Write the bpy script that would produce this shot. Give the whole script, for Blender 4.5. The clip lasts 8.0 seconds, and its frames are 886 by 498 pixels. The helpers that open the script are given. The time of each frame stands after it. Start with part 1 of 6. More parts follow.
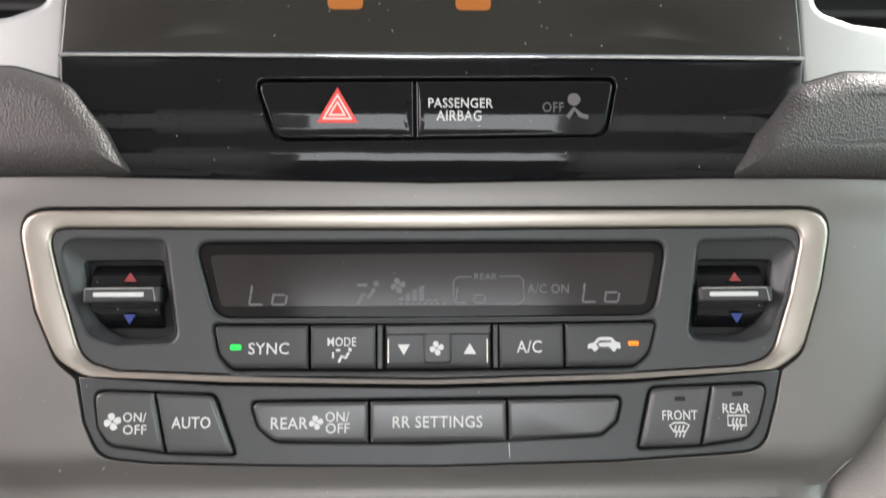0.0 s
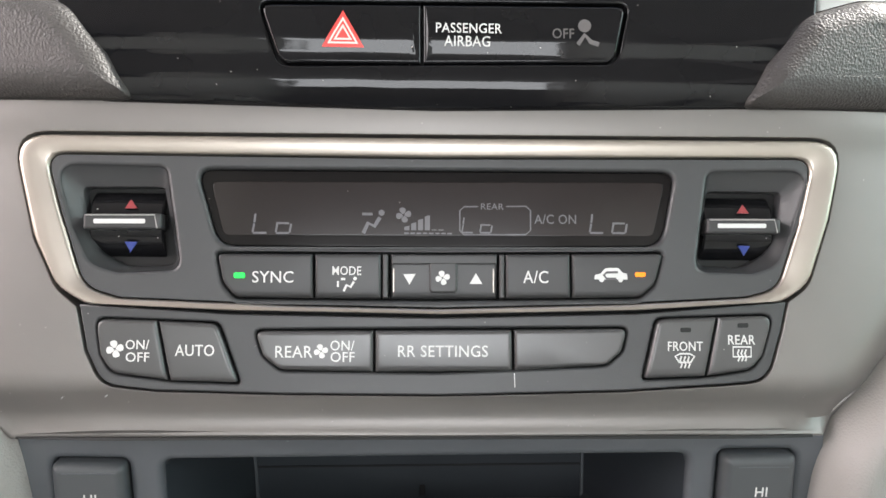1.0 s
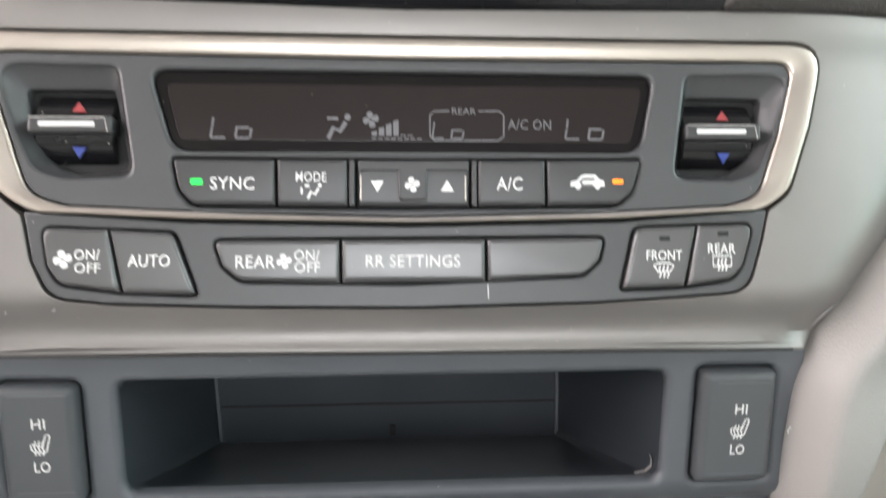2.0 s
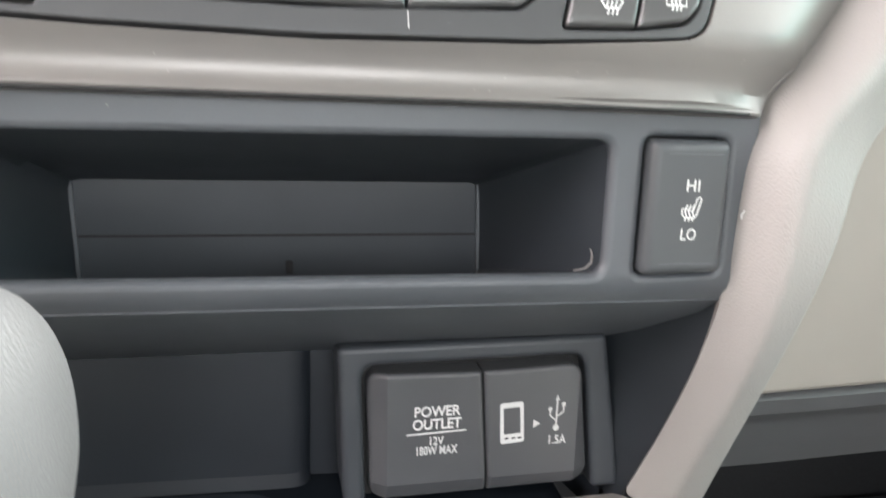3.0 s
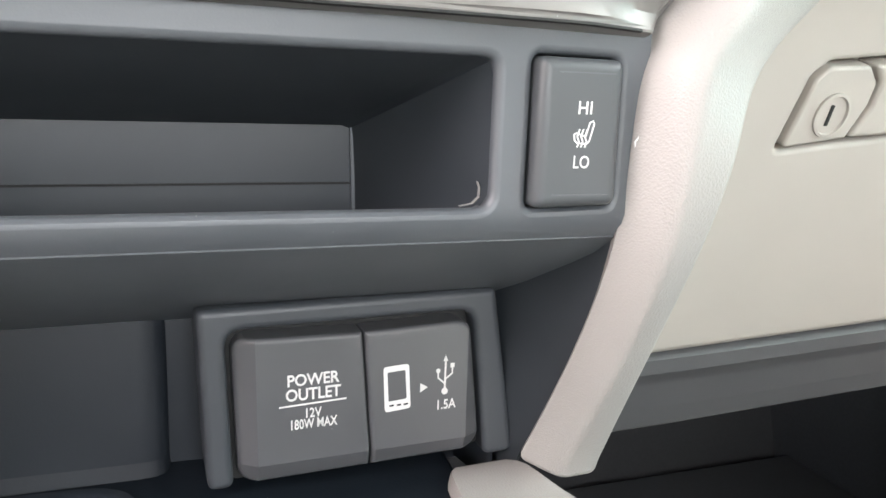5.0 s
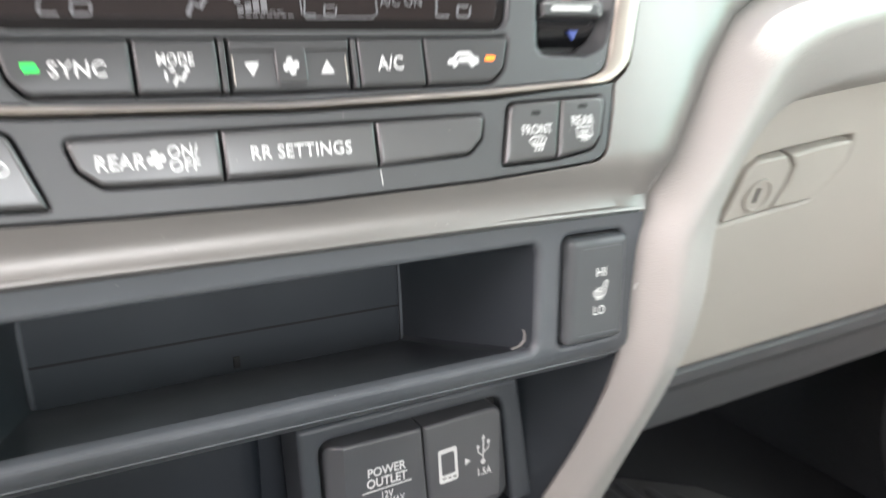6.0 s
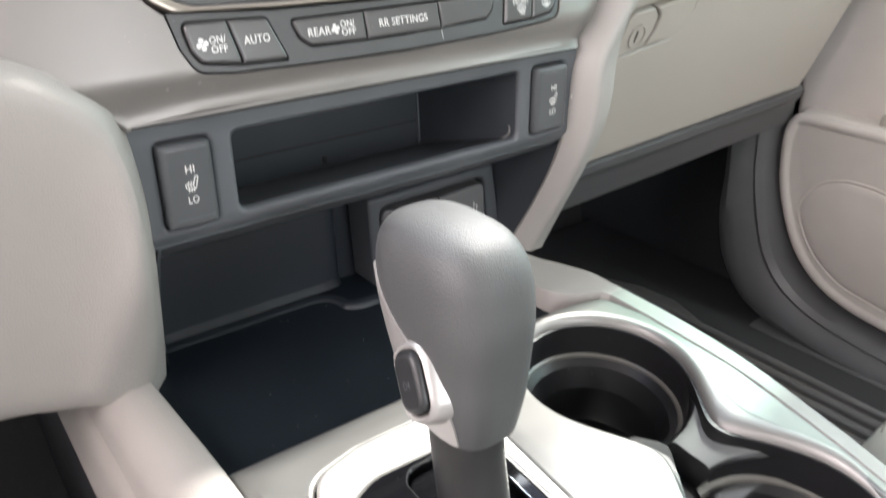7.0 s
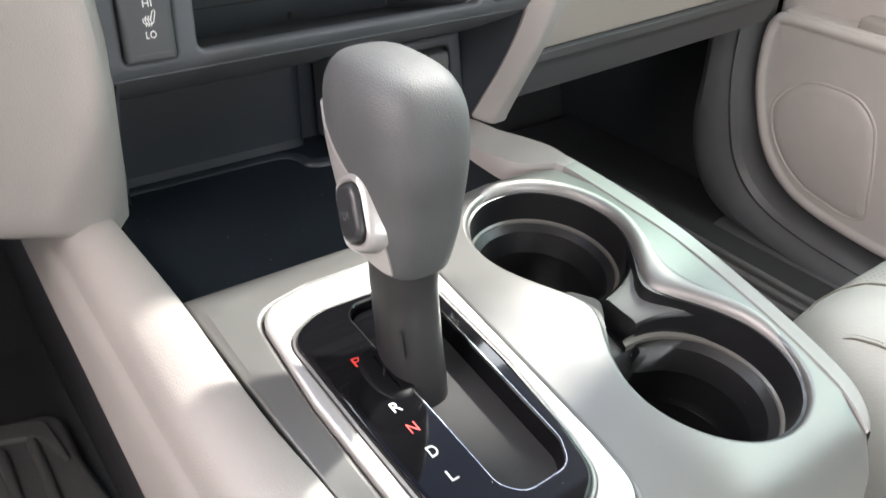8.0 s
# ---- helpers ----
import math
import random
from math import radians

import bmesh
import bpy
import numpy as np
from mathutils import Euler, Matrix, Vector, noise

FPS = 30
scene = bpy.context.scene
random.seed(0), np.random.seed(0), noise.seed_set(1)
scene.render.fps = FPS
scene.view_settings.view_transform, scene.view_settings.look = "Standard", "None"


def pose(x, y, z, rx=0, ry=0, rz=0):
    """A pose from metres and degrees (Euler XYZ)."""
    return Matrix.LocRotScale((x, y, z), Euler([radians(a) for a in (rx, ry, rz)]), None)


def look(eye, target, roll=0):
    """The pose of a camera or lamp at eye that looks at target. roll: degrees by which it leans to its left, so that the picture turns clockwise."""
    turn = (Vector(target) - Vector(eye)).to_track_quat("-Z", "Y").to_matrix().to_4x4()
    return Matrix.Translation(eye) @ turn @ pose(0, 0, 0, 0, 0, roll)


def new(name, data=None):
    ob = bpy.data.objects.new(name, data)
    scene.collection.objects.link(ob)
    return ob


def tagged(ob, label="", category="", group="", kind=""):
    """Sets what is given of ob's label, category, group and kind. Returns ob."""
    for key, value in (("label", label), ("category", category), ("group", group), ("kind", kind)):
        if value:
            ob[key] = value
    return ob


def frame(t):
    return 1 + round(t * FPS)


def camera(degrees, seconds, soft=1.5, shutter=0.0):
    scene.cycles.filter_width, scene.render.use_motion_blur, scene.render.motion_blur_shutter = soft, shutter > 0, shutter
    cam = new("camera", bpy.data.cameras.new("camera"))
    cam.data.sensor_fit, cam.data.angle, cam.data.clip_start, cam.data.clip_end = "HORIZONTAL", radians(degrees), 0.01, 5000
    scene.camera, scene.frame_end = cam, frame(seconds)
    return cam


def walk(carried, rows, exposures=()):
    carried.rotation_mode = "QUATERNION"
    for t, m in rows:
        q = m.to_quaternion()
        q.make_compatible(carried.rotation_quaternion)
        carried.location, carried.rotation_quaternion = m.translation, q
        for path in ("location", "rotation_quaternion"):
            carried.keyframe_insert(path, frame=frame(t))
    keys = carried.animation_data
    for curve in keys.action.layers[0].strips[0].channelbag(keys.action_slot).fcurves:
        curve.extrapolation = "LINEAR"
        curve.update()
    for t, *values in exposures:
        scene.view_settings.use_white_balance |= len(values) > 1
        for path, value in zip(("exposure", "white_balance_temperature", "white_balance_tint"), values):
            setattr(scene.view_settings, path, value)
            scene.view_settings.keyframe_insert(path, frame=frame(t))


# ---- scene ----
cam = camera(58.6, 8.0, shutter=0.5)
PATH = [
    (0, (-0.003, -0.014, 0.734), (0.05, 1.955, 0.388), 0.4),
    (0.5, (-0.004, -0.014, 0.727), (0.06, 1.941, 0.311), 0.8),
    (1, (-0.008, -0.013, 0.723), (0.072, 1.938, 0.287), 1),
    (1.2, (-0.009, -0.012, 0.722), (0.084, 1.937, 0.281), 1.1),
    (2.3, (-0.007, -0.002, 0.673), (0.209, 1.934, 0.22), 1.2),
    (2.5, (-0.007, 0.007, 0.655), (0.267, 1.932, 0.189), 1.4),
    (3, (-0.008, 0.017, 0.62), (0.412, 1.923, 0.184), 2.7),
    (3.5, (0, 0.025, 0.603), (0.529, 1.91, 0.192), 2.5),
    (4, (0, 0.037, 0.596), (0.604, 1.901, 0.196), 2.7),
    (4.2, (0.001, 0.037, 0.594), (0.626, 1.895, 0.197), 2.8),
    (5.3, (-0.002, 0.037, 0.602), (0.73, 1.847, 0.166), 2.6),
    (5.5, (-0.008, 0.034, 0.609), (0.736, 1.836, 0.161), 2.4),
    (5.8, (-0.0344, 0.0284, 0.6455), (0.762, 1.798, 0.162), 1.8),
    (6, (-0.062, 0.013, 0.672), (0.838, 1.716, 0.133), 0.5),
    (6.2, (-0.0781, -0.0268, 0.6971), (0.805, 1.65, 0.058), -0.8),
    (6.5, (-0.145, -0.062, 0.709), (0.896, 1.491, 0), -0.5),
    (6.8, (-0.1967, -0.0976, 0.7061), (0.871, 1.394, -0.091), -0.4),
    (7, (-0.214, -0.097, 0.706), (0.885, 1.326, -0.17), 0.2),
    (7.5, (-0.217, -0.117, 0.695), (0.868, 1.225, -0.316), 1.9),
    (8, (-0.215, -0.13, 0.693), (0.841, 1.176, -0.394), 3.7),
]
walk(cam, [(t, look(eye, target, roll)) for t, eye, target, roll in PATH], [(0.0, 1.12), (0.5, 1.33), (1.2, 1.48), (2.4, 1.88), (3.0, 2.12), (3.5, 2.46), (4.0, 2.52), (5.6, 2.44), (6.2, 1.95), (7.0, 1.67), (7.5, 1.75), (8.0, 1.55)])

# ---- world, sun and exposure ----
world = bpy.data.worlds.new("sky")
scene.world = world
world.use_nodes = True
wn = world.node_tree
sky = wn.nodes.new("ShaderNodeTexSky")
sky.sky_type = "NISHITA"
sky.sun_disc = False
sky.sun_elevation = radians(38)
sky.sun_rotation = radians(84)
wn.nodes["Background"].inputs["Strength"].default_value = 0.15
wn.links.new(sky.outputs["Color"], wn.nodes["Background"].inputs["Color"])

sun_data = bpy.data.lights.new("sun", "SUN")
sun_data.energy, sun_data.angle, sun_data.color = 4.0, radians(2.6), (1.0, 0.96, 0.9)
sun = new("sun", sun_data)
SUN_FROM = Vector((0.88, 0.25, 1.0)).normalized()
sun.matrix_world = look(SUN_FROM * 5, (0, 0, 0))


def window_light(name, eye, target, w, h, watts, colour):
    """The sky's light through one of the car's window openings."""
    data = bpy.data.lights.new(name, "AREA")
    data.shape, data.size, data.size_y, data.energy, data.color = "RECTANGLE", w, h, watts, colour
    ob = new(name, data)
    ob.matrix_world = look(eye, target)


window_light("windscreen_light", (0, 0.62, 1.12), (0, -0.35, 0.62), 1.3, 0.42, 14.2, (0.91, 0.96, 1.0))
window_light("right_window_light", (0.76, -0.02, 0.95), (0, 0.06, 0.50), 0.7, 0.5, 2.5, (0.90, 0.98, 0.97))
window_light("left_window_light", (-0.76, -0.02, 0.97), (0, 0.0, 0.70), 0.7, 0.5, 5.0, (1.0, 0.93, 0.92))
window_light("rear_window_light", (0, -1.55, 0.98), (0, 0.1, 0.62), 1.2, 0.5, 8.0, (0.94, 0.965, 1.0))


# ---- materials ----
def mat(name, colour, rough=0.5, metal=0.0, grain=0.0, grain_size=900.0, vary=0.12, vary_size=40.0, coat=0.0, bump=0.0, leather=0.0, leather_size=700.0,
        dust=0.0, spec=0.5, sparse=0.80, wave=0.0):
    """A surface with mottled colour, uneven gloss and fine relief at real size."""
    m = bpy.data.materials.new(name)
    m.use_nodes = True
    nt = m.node_tree
    b = nt.nodes["Principled BSDF"]
    tc = nt.nodes.new("ShaderNodeTexCoord")
    geo = nt.nodes.new("ShaderNodeNewGeometry")
    big = nt.nodes.new("ShaderNodeTexNoise")
    big.inputs["Scale"].default_value, big.inputs["Detail"].default_value = vary_size, 5
    nt.links.new(geo.outputs["Position"], big.inputs["Vector"])
    ramp = nt.nodes.new("ShaderNodeMix")
    ramp.data_type = "RGBA"
    ramp.inputs["A"].default_value = (*[c * (1 - vary) for c in colour], 1)
    ramp.inputs["B"].default_value = (*[min(1, c * (1 + vary)) for c in colour], 1)
    nt.links.new(big.outputs["Fac"], ramp.inputs["Factor"])
    last = ramp.outputs["Result"]
    if dust:
        specks = nt.nodes.new("ShaderNodeTexVoronoi")
        specks.inputs["Scale"].default_value = 260
        nt.links.new(geo.outputs["Position"], specks.inputs["Vector"])
        thr = nt.nodes.new("ShaderNodeMath")
        thr.operation, thr.inputs[1].default_value = "LESS_THAN", 0.046
        nt.links.new(specks.outputs["Distance"], thr.inputs[0])
        few = nt.nodes.new("ShaderNodeMath")
        few.operation, few.inputs[1].default_value = "GREATER_THAN", sparse
        split = nt.nodes.new("ShaderNodeSeparateColor")
        nt.links.new(specks.outputs["Color"], split.inputs["Color"])
        nt.links.new(split.outputs["Red"], few.inputs[0])
        both = nt.nodes.new("ShaderNodeMath")
        both.operation = "MULTIPLY"
        nt.links.new(thr.outputs[0], both.inputs[0])
        nt.links.new(few.outputs[0], both.inputs[1])
        amount = nt.nodes.new("ShaderNodeMath")
        amount.operation, amount.inputs[1].default_value = "MULTIPLY", dust
        nt.links.new(both.outputs[0], amount.inputs[0])
        dm = nt.nodes.new("ShaderNodeMix")
        dm.data_type = "RGBA"
        dm.inputs["B"].default_value = (0.55, 0.53, 0.5, 1)
        nt.links.new(last, dm.inputs["A"])
        nt.links.new(amount.outputs[0], dm.inputs["Factor"])
        last = dm.outputs["Result"]
    nt.links.new(last, b.inputs["Base Color"])
    b.inputs["Metallic"].default_value = metal
    b.inputs["Coat Weight"].default_value = coat
    b.inputs["Coat Roughness"].default_value = 0.04
    b.inputs["Specular IOR Level"].default_value = spec
    rr = nt.nodes.new("ShaderNodeMapRange")
    rr.inputs["To Min"].default_value, rr.inputs["To Max"].default_value = rough * 0.85, min(1, rough * 1.15)
    nt.links.new(big.outputs["Fac"], rr.inputs["Value"])
    nt.links.new(rr.outputs["Result"], b.inputs["Roughness"])
    height = None
    if grain:
        fine = nt.nodes.new("ShaderNodeTexNoise")
        fine.inputs["Scale"].default_value, fine.inputs["Detail"].default_value = grain_size, 3
        nt.links.new(geo.outputs["Position"], fine.inputs["Vector"])
        height, power = fine.outputs["Fac"], grain
    if leather:
        cells = nt.nodes.new("ShaderNodeTexVoronoi")
        cells.feature = "SMOOTH_F1"
        cells.inputs["Scale"].default_value = leather_size
        cells.inputs["Smoothness"].default_value = 0.5
        warp = nt.nodes.new("ShaderNodeTexNoise")
        warp.inputs["Scale"].default_value = leather_size * 0.6
        nt.links.new(geo.outputs["Position"], warp.inputs["Vector"])
        add = nt.nodes.new("ShaderNodeMix")
        add.data_type, add.blend_type = "RGBA", "LINEAR_LIGHT"
        add.inputs["Factor"].default_value = 0.45 / leather_size
        nt.links.new(geo.outputs["Position"], add.inputs["A"])
        nt.links.new(warp.outputs["Color"], add.inputs["B"])
        nt.links.new(add.outputs["Result"], cells.inputs["Vector"])
        height, power = cells.outputs["Distance"], leather
    if wave:
        slow = nt.nodes.new("ShaderNodeTexNoise")
        slow.inputs["Scale"].default_value, slow.inputs["Detail"].default_value = 34, 2
        nt.links.new(geo.outputs["Position"], slow.inputs["Vector"])
        ripple = nt.nodes.new("ShaderNodeBump")
        ripple.inputs["Strength"].default_value, ripple.inputs["Distance"].default_value = wave, 0.004
        nt.links.new(slow.outputs["Fac"], ripple.inputs["Height"])
        nt.links.new(ripple.outputs["Normal"], b.inputs["Normal"])
    if height:
        bp = nt.nodes.new("ShaderNodeBump")
        bp.inputs["Strength"].default_value = power
        bp.inputs["Distance"].default_value = 0.0004 if leather else 0.0001
        nt.links.new(height, bp.inputs["Height"])
        nt.links.new(bp.outputs["Normal"], b.inputs["Normal"])
    return m


def lamp_mat(name, colour, strength):
    m = mat(name, colour, 0.4)
    b = m.node_tree.nodes["Principled BSDF"]
    b.inputs["Emission Color"].default_value = (*colour, 1)
    b.inputs["Emission Strength"].default_value = strength
    return m


M_FASCIA = mat("fascia_paint", (0.205, 0.193, 0.184), 0.42, 0.55, grain=0.2, grain_size=1600, vary=0.08, dust=0.5, sparse=0.6)
M_BEZEL = mat("satin_bezel", (0.43, 0.385, 0.34), 0.34, 0.85, grain=0.05, grain_size=2500, vary=0.04)
M_SILVER = mat("console_silver", (0.163, 0.163, 0.156), 0.33, 0.46, grain=0.08, grain_size=2500, vary=0.05, dust=0.3)
M_POLISH = mat("polished_surround", (0.70, 0.69, 0.67), 0.36, 0.7, grain=0.05, grain_size=2500, vary=0.04, dust=0.4)
M_TRIM = mat("silver_trim", (0.42, 0.41, 0.40), 0.34, 0.5, grain=0.05, grain_size=2500, vary=0.04)
M_RAIL = mat("rail_paint", (0.235, 0.228, 0.218), 0.42, 0.18, grain=0.08, grain_size=2500, vary=0.05, dust=0.3)
M_RIM = mat("cup_rim_satin", (0.27, 0.26, 0.253), 0.46, 0.65, grain=0.05, grain_size=2500, vary=0.05)
# reflection on the cups' black ledge, put into a paler base colour
M_LEDGE_SHINE = mat("cup_ledge_shine", (0.10, 0.096, 0.086), 0.30, grain=0.15, grain_size=1500, spec=0.8)
# light on the divider's top, put into a pale grey colour
M_FACET_LIT = mat("divider_facet_lit", (0.12, 0.124, 0.122), 0.55, grain=0.15, grain_size=1500)
M_TAB = mat("cup_tab_rubber", (0.040, 0.042, 0.042), 0.8, grain=0.2, grain_size=1500, spec=0.15)
M_CHROME = mat("chrome", (0.85, 0.85, 0.85), 0.12, 1.0, vary=0.03)
M_DARK = mat("dark_plastic", (0.042, 0.043, 0.045), 0.42, 0.0, grain=0.35, grain_size=2200, vary=0.12, dust=0.6, spec=0.6)
M_BUTTON = mat("button_plastic", (0.055, 0.0545, 0.0555), 0.30, 0.0, grain=0.03, grain_size=2600, vary=0.05, dust=0.4, spec=0.75)
M_KEY = mat("key_plastic", (0.040, 0.040, 0.041), 0.36, 0.0, grain=0.03, grain_size=2600, vary=0.05, dust=0.4, spec=0.42)
M_VENT = mat("vent_surround_silver", (0.42, 0.42, 0.41), 0.42, 0.3, grain=0.05, grain_size=2500, vary=0.04)
M_KNEE = mat("knee_panel_plastic", (0.078, 0.078, 0.081), 0.5, grain=0.5, grain_size=1000)
M_RELEASE = mat("release_button_plastic", (0.022, 0.023, 0.025), 0.34, 0.0, grain=0.03, grain_size=2600, vary=0.05)
M_SWITCH = mat("switch_plastic", (0.063, 0.068, 0.073), 0.38, 0.0, grain=0.03, grain_size=2600, vary=0.05, dust=0.3)
M_FRAME = mat("outlet_frame_plastic", (0.046, 0.051, 0.058), 0.46, 0.0, grain=0.25, grain_size=2200, vary=0.1, dust=0.6, spec=0.5)
M_LOWER = mat("lower_panel_plastic", (0.077, 0.084, 0.093), 0.42, 0.0, grain=0.25, grain_size=2200, vary=0.1, dust=0.6, spec=0.6)
M_COVER = mat("outlet_cover_plastic", (0.076, 0.078, 0.083), 0.32, 0.0, grain=0.03, grain_size=2600, vary=0.05, dust=0.3, spec=0.8)
# recess plastic: base colour darkened to hold the shade inside the openings
M_POCKET_SHADED = mat("pocket_plastic_shaded", (0.031, 0.036, 0.042), 0.38, 0.0, grain=0.2, grain_size=1500, vary=0.15, spec=0.5)
# darker copy for the cavity: the dash overhang's shade is put into its colour
M_CAVITY_SHADED = mat("cavity_plastic_shaded", (0.015, 0.0185, 0.024), 0.45, 0.0, grain=0.4, grain_size=1500, vary=0.15, spec=0.4)
M_GAP = mat("gap_black", (0.008, 0.008, 0.008), 0.7, vary=0.1)
M_GLOSS = mat("gloss_black", (0.008, 0.008, 0.009), 0.05, 0.0, vary=0.1, dust=0.9, spec=0.30, sparse=0.6, wave=0.10)
M_GATE = mat("gate_gloss_black", (0.005, 0.005, 0.006), 0.05, 0.0, vary=0.1, dust=0.9, spec=0.2)
M_SCREEN = mat("screen_glass", (0.023, 0.021, 0.017), 0.22, 0.0, coat=0.2, vary=0.25, vary_size=12, dust=1.0, sparse=0.25)
M_LCD = mat("lcd_glass", (0.010, 0.009, 0.009), 0.12, 0.0, vary=0.15, vary_size=20, dust=0.5, spec=0.14)
M_LCD_IN = mat("lcd_backing", (0.016, 0.012, 0.0118), 0.14, 0.0, vary=0.2, vary_size=14, dust=0.4, spec=0.42)
M_SEG = mat("lcd_segments", (0.118, 0.115, 0.124), 0.5, vary=0.05)
M_PRINT = mat("white_print", (0.62, 0.62, 0.61), 0.5, vary=0.06, vary_size=400)
M_FAINT = mat("faint_print", (0.12, 0.11, 0.11), 0.4, vary=0.04)
M_RED = mat("red_print", (0.75, 0.06, 0.05), 0.45, vary=0.05)
M_WARM = mat("warm_arrow_print", (0.30, 0.035, 0.04), 0.4, vary=0.05)
M_COOL = mat("cool_arrow_print", (0.02, 0.04, 0.22), 0.4, vary=0.05)
M_PINK = mat("pale_red_print", (0.85, 0.62, 0.58), 0.45, vary=0.05)
M_GREEN = lamp_mat("green_lamp", (0.005, 0.50, 0.05), 0.7)
M_AMBER = lamp_mat("amber_lamp", (0.80, 0.17, 0.003), 0.55)
M_SCREEN_GLOW = lamp_mat("amber_icon", (0.32, 0.10, 0.012), 0.10)
M_BEIGE = mat("beige_leather", (0.297, 0.281, 0.266), 0.44, leather=0.36, leather_size=1450, vary=0.04)
M_BEIGE_P = mat("beige_plastic", (0.40, 0.367, 0.329), 0.5, grain=0.4, grain_size=1300, vary=0.04)
M_BEIGE_D = mat("beige_door_trim", (0.62, 0.57, 0.535), 0.50, grain=0.4, grain_size=1100, vary=0.05)
M_SEAT = mat("seat_leather", (0.47, 0.455, 0.415), 0.5, leather=0.25, leather_size=800, vary=0.05)
M_SEAM = mat("seat_seam", (0.16, 0.145, 0.12), 0.7, vary=0.1)
M_BLACK_L = mat("black_leather", (0.046, 0.042, 0.040), 0.5, leather=0.62, leather_size=1300, vary=0.1)
M_KNOB = mat("knob_leather", (0.051, 0.053, 0.055), 0.60, spec=0.8, leather=0.30, leather_size=1500, vary=0.08)
M_SHAFT = mat("shaft_plastic", (0.018, 0.018, 0.019), 0.42, grain=0.3, grain_size=1800, spec=0.35)
M_LEAF = mat("shutter_leaf", (0.005, 0.005, 0.006), 0.45, grain=0.2, grain_size=1800, spec=0.1)
M_RUBBER = mat("tray_rubber", (0.007, 0.0100, 0.014), 0.5, grain=0.5, grain_size=900, dust=0.8, spec=0.2)
M_CUP = mat("cup_plastic", (0.011, 0.011, 0.012), 0.32, grain=0.15, grain_size=1500, dust=0.6)
M_CARPET = mat("carpet", (0.05, 0.05, 0.054), 0.95, grain=1.0, grain_size=500, vary=0.4, vary_size=300)
M_CARPET_G = mat("grey_carpet", (0.05, 0.051, 0.054), 0.95, grain=1.0, grain_size=500, vary=0.3, vary_size=300)
M_CARPET_F = mat("bulkhead_carpet", (0.04, 0.041, 0.044), 0.95, grain=1.0, grain_size=500, vary=0.3, vary_size=300)
M_MAT = mat("rubber_mat", (0.135, 0.132, 0.132), 0.40, grain=0.6, grain_size=700, vary=0.2)
M_KICK = mat("kick_panel_plastic", (0.125, 0.125, 0.129), 0.38, grain=0.4, grain_size=1200)
M_SIDE = mat("console_side_plastic", (0.036, 0.036, 0.042), 0.55, grain=0.5, grain_size=1000)
M_HEAD = mat("headliner", (0.32, 0.30, 0.28), 0.9, grain=0.6, grain_size=800)
M_MATTE = mat("shift_gate_matte", (0.036, 0.036, 0.037), 0.60, grain=0.2, grain_size=2200, spec=0.2)


def window_mat(name, tint):
    """Clear tinted glass: passes light straight through, with a gloss at grazing angles."""
    m = bpy.data.materials.new(name)
    m.use_nodes = True
    nt = m.node_tree
    clear, gloss, mix, fres = (nt.nodes.new(n) for n in ("ShaderNodeBsdfTransparent", "ShaderNodeBsdfGlossy", "ShaderNodeMixShader", "ShaderNodeFresnel"))
    clear.inputs["Color"].default_value = (*tint, 1)
    gloss.inputs["Roughness"].default_value = 0.02
    fres.inputs["IOR"].default_value = 1.45
    nt.links.new(fres.outputs[0], mix.inputs[0])
    nt.links.new(clear.outputs[0], mix.inputs[1])
    nt.links.new(gloss.outputs[0], mix.inputs[2])
    nt.links.new(mix.outputs[0], nt.nodes["Material Output"].inputs["Surface"])
    return m


M_WINDOW = window_mat("tinted_window", (0.58, 0.70, 0.67))
M_PRIVACY = window_mat("privacy_glass", (0.20, 0.21, 0.22))
M_WINDOW_L = window_mat("driver_window", (0.80, 0.73, 0.72))


# ---- mesh helpers ----
MM = 0.001


def part(name, bm, material, parent=None, label="", flat=False):
    """Links a bmesh as one mesh object, under a thing or a part where one is given."""
    bmesh.ops.recalc_face_normals(bm, faces=bm.faces)
    me = bpy.data.meshes.new(name)
    bm.to_mesh(me)
    bm.free()
    me.materials.append(material)
    if not flat:
        for p in me.polygons:
            p.use_smooth = True
        me.set_sharp_from_angle(angle=radians(32))
    ob = new(name, me)
    ob.parent = parent
    if label:
        tagged(ob, label)
    return ob


def thing(name, m, label, category, group="", kind=""):
    ob = new(name)
    ob.empty_display_size = 0.02
    ob.matrix_world = m
    return tagged(ob, label, category, group, kind)


def area2(loop):
    return sum(a[0] * b[1] - b[0] * a[1] for a, b in zip(loop, loop[1:] + loop[:1]))


class Outline(list):
    """A closed outline that remembers the corners it was rounded from."""
    corners = None
    seg = 5


def rounded(pts, r=2.0, seg=5):
    """A closed outline, anticlockwise, with its corners rounded; a point may name its own radius."""
    pts = [tuple(p) if len(p) > 2 else (p[0], p[1], r) for p in pts]
    if area2(pts) < 0:
        pts = pts[::-1]
    out = Outline()
    out.corners, out.seg = pts, seg
    for i, (x, y, rad) in enumerate(pts):
        p = Vector((x, y))
        a = Vector(pts[i - 1][:2]) - p
        c = Vector(pts[(i + 1) % len(pts)][:2]) - p
        la, lc = a.length, c.length
        a.normalize(), c.normalize()
        half = math.acos(max(-1, min(1, a.dot(c)))) / 2
        if rad <= 0:
            out.append((x, y))
            continue
        cut = min(rad / math.tan(half), la * 0.48, lc * 0.48)
        p0, p1 = p + a * cut, p + c * cut
        for k in range(seg + 1):
            t = k / seg
            q = p0 * (1 - t) ** 2 + p * 2 * t * (1 - t) + p1 * t ** 2
            out.append((q.x, q.y))
    return out


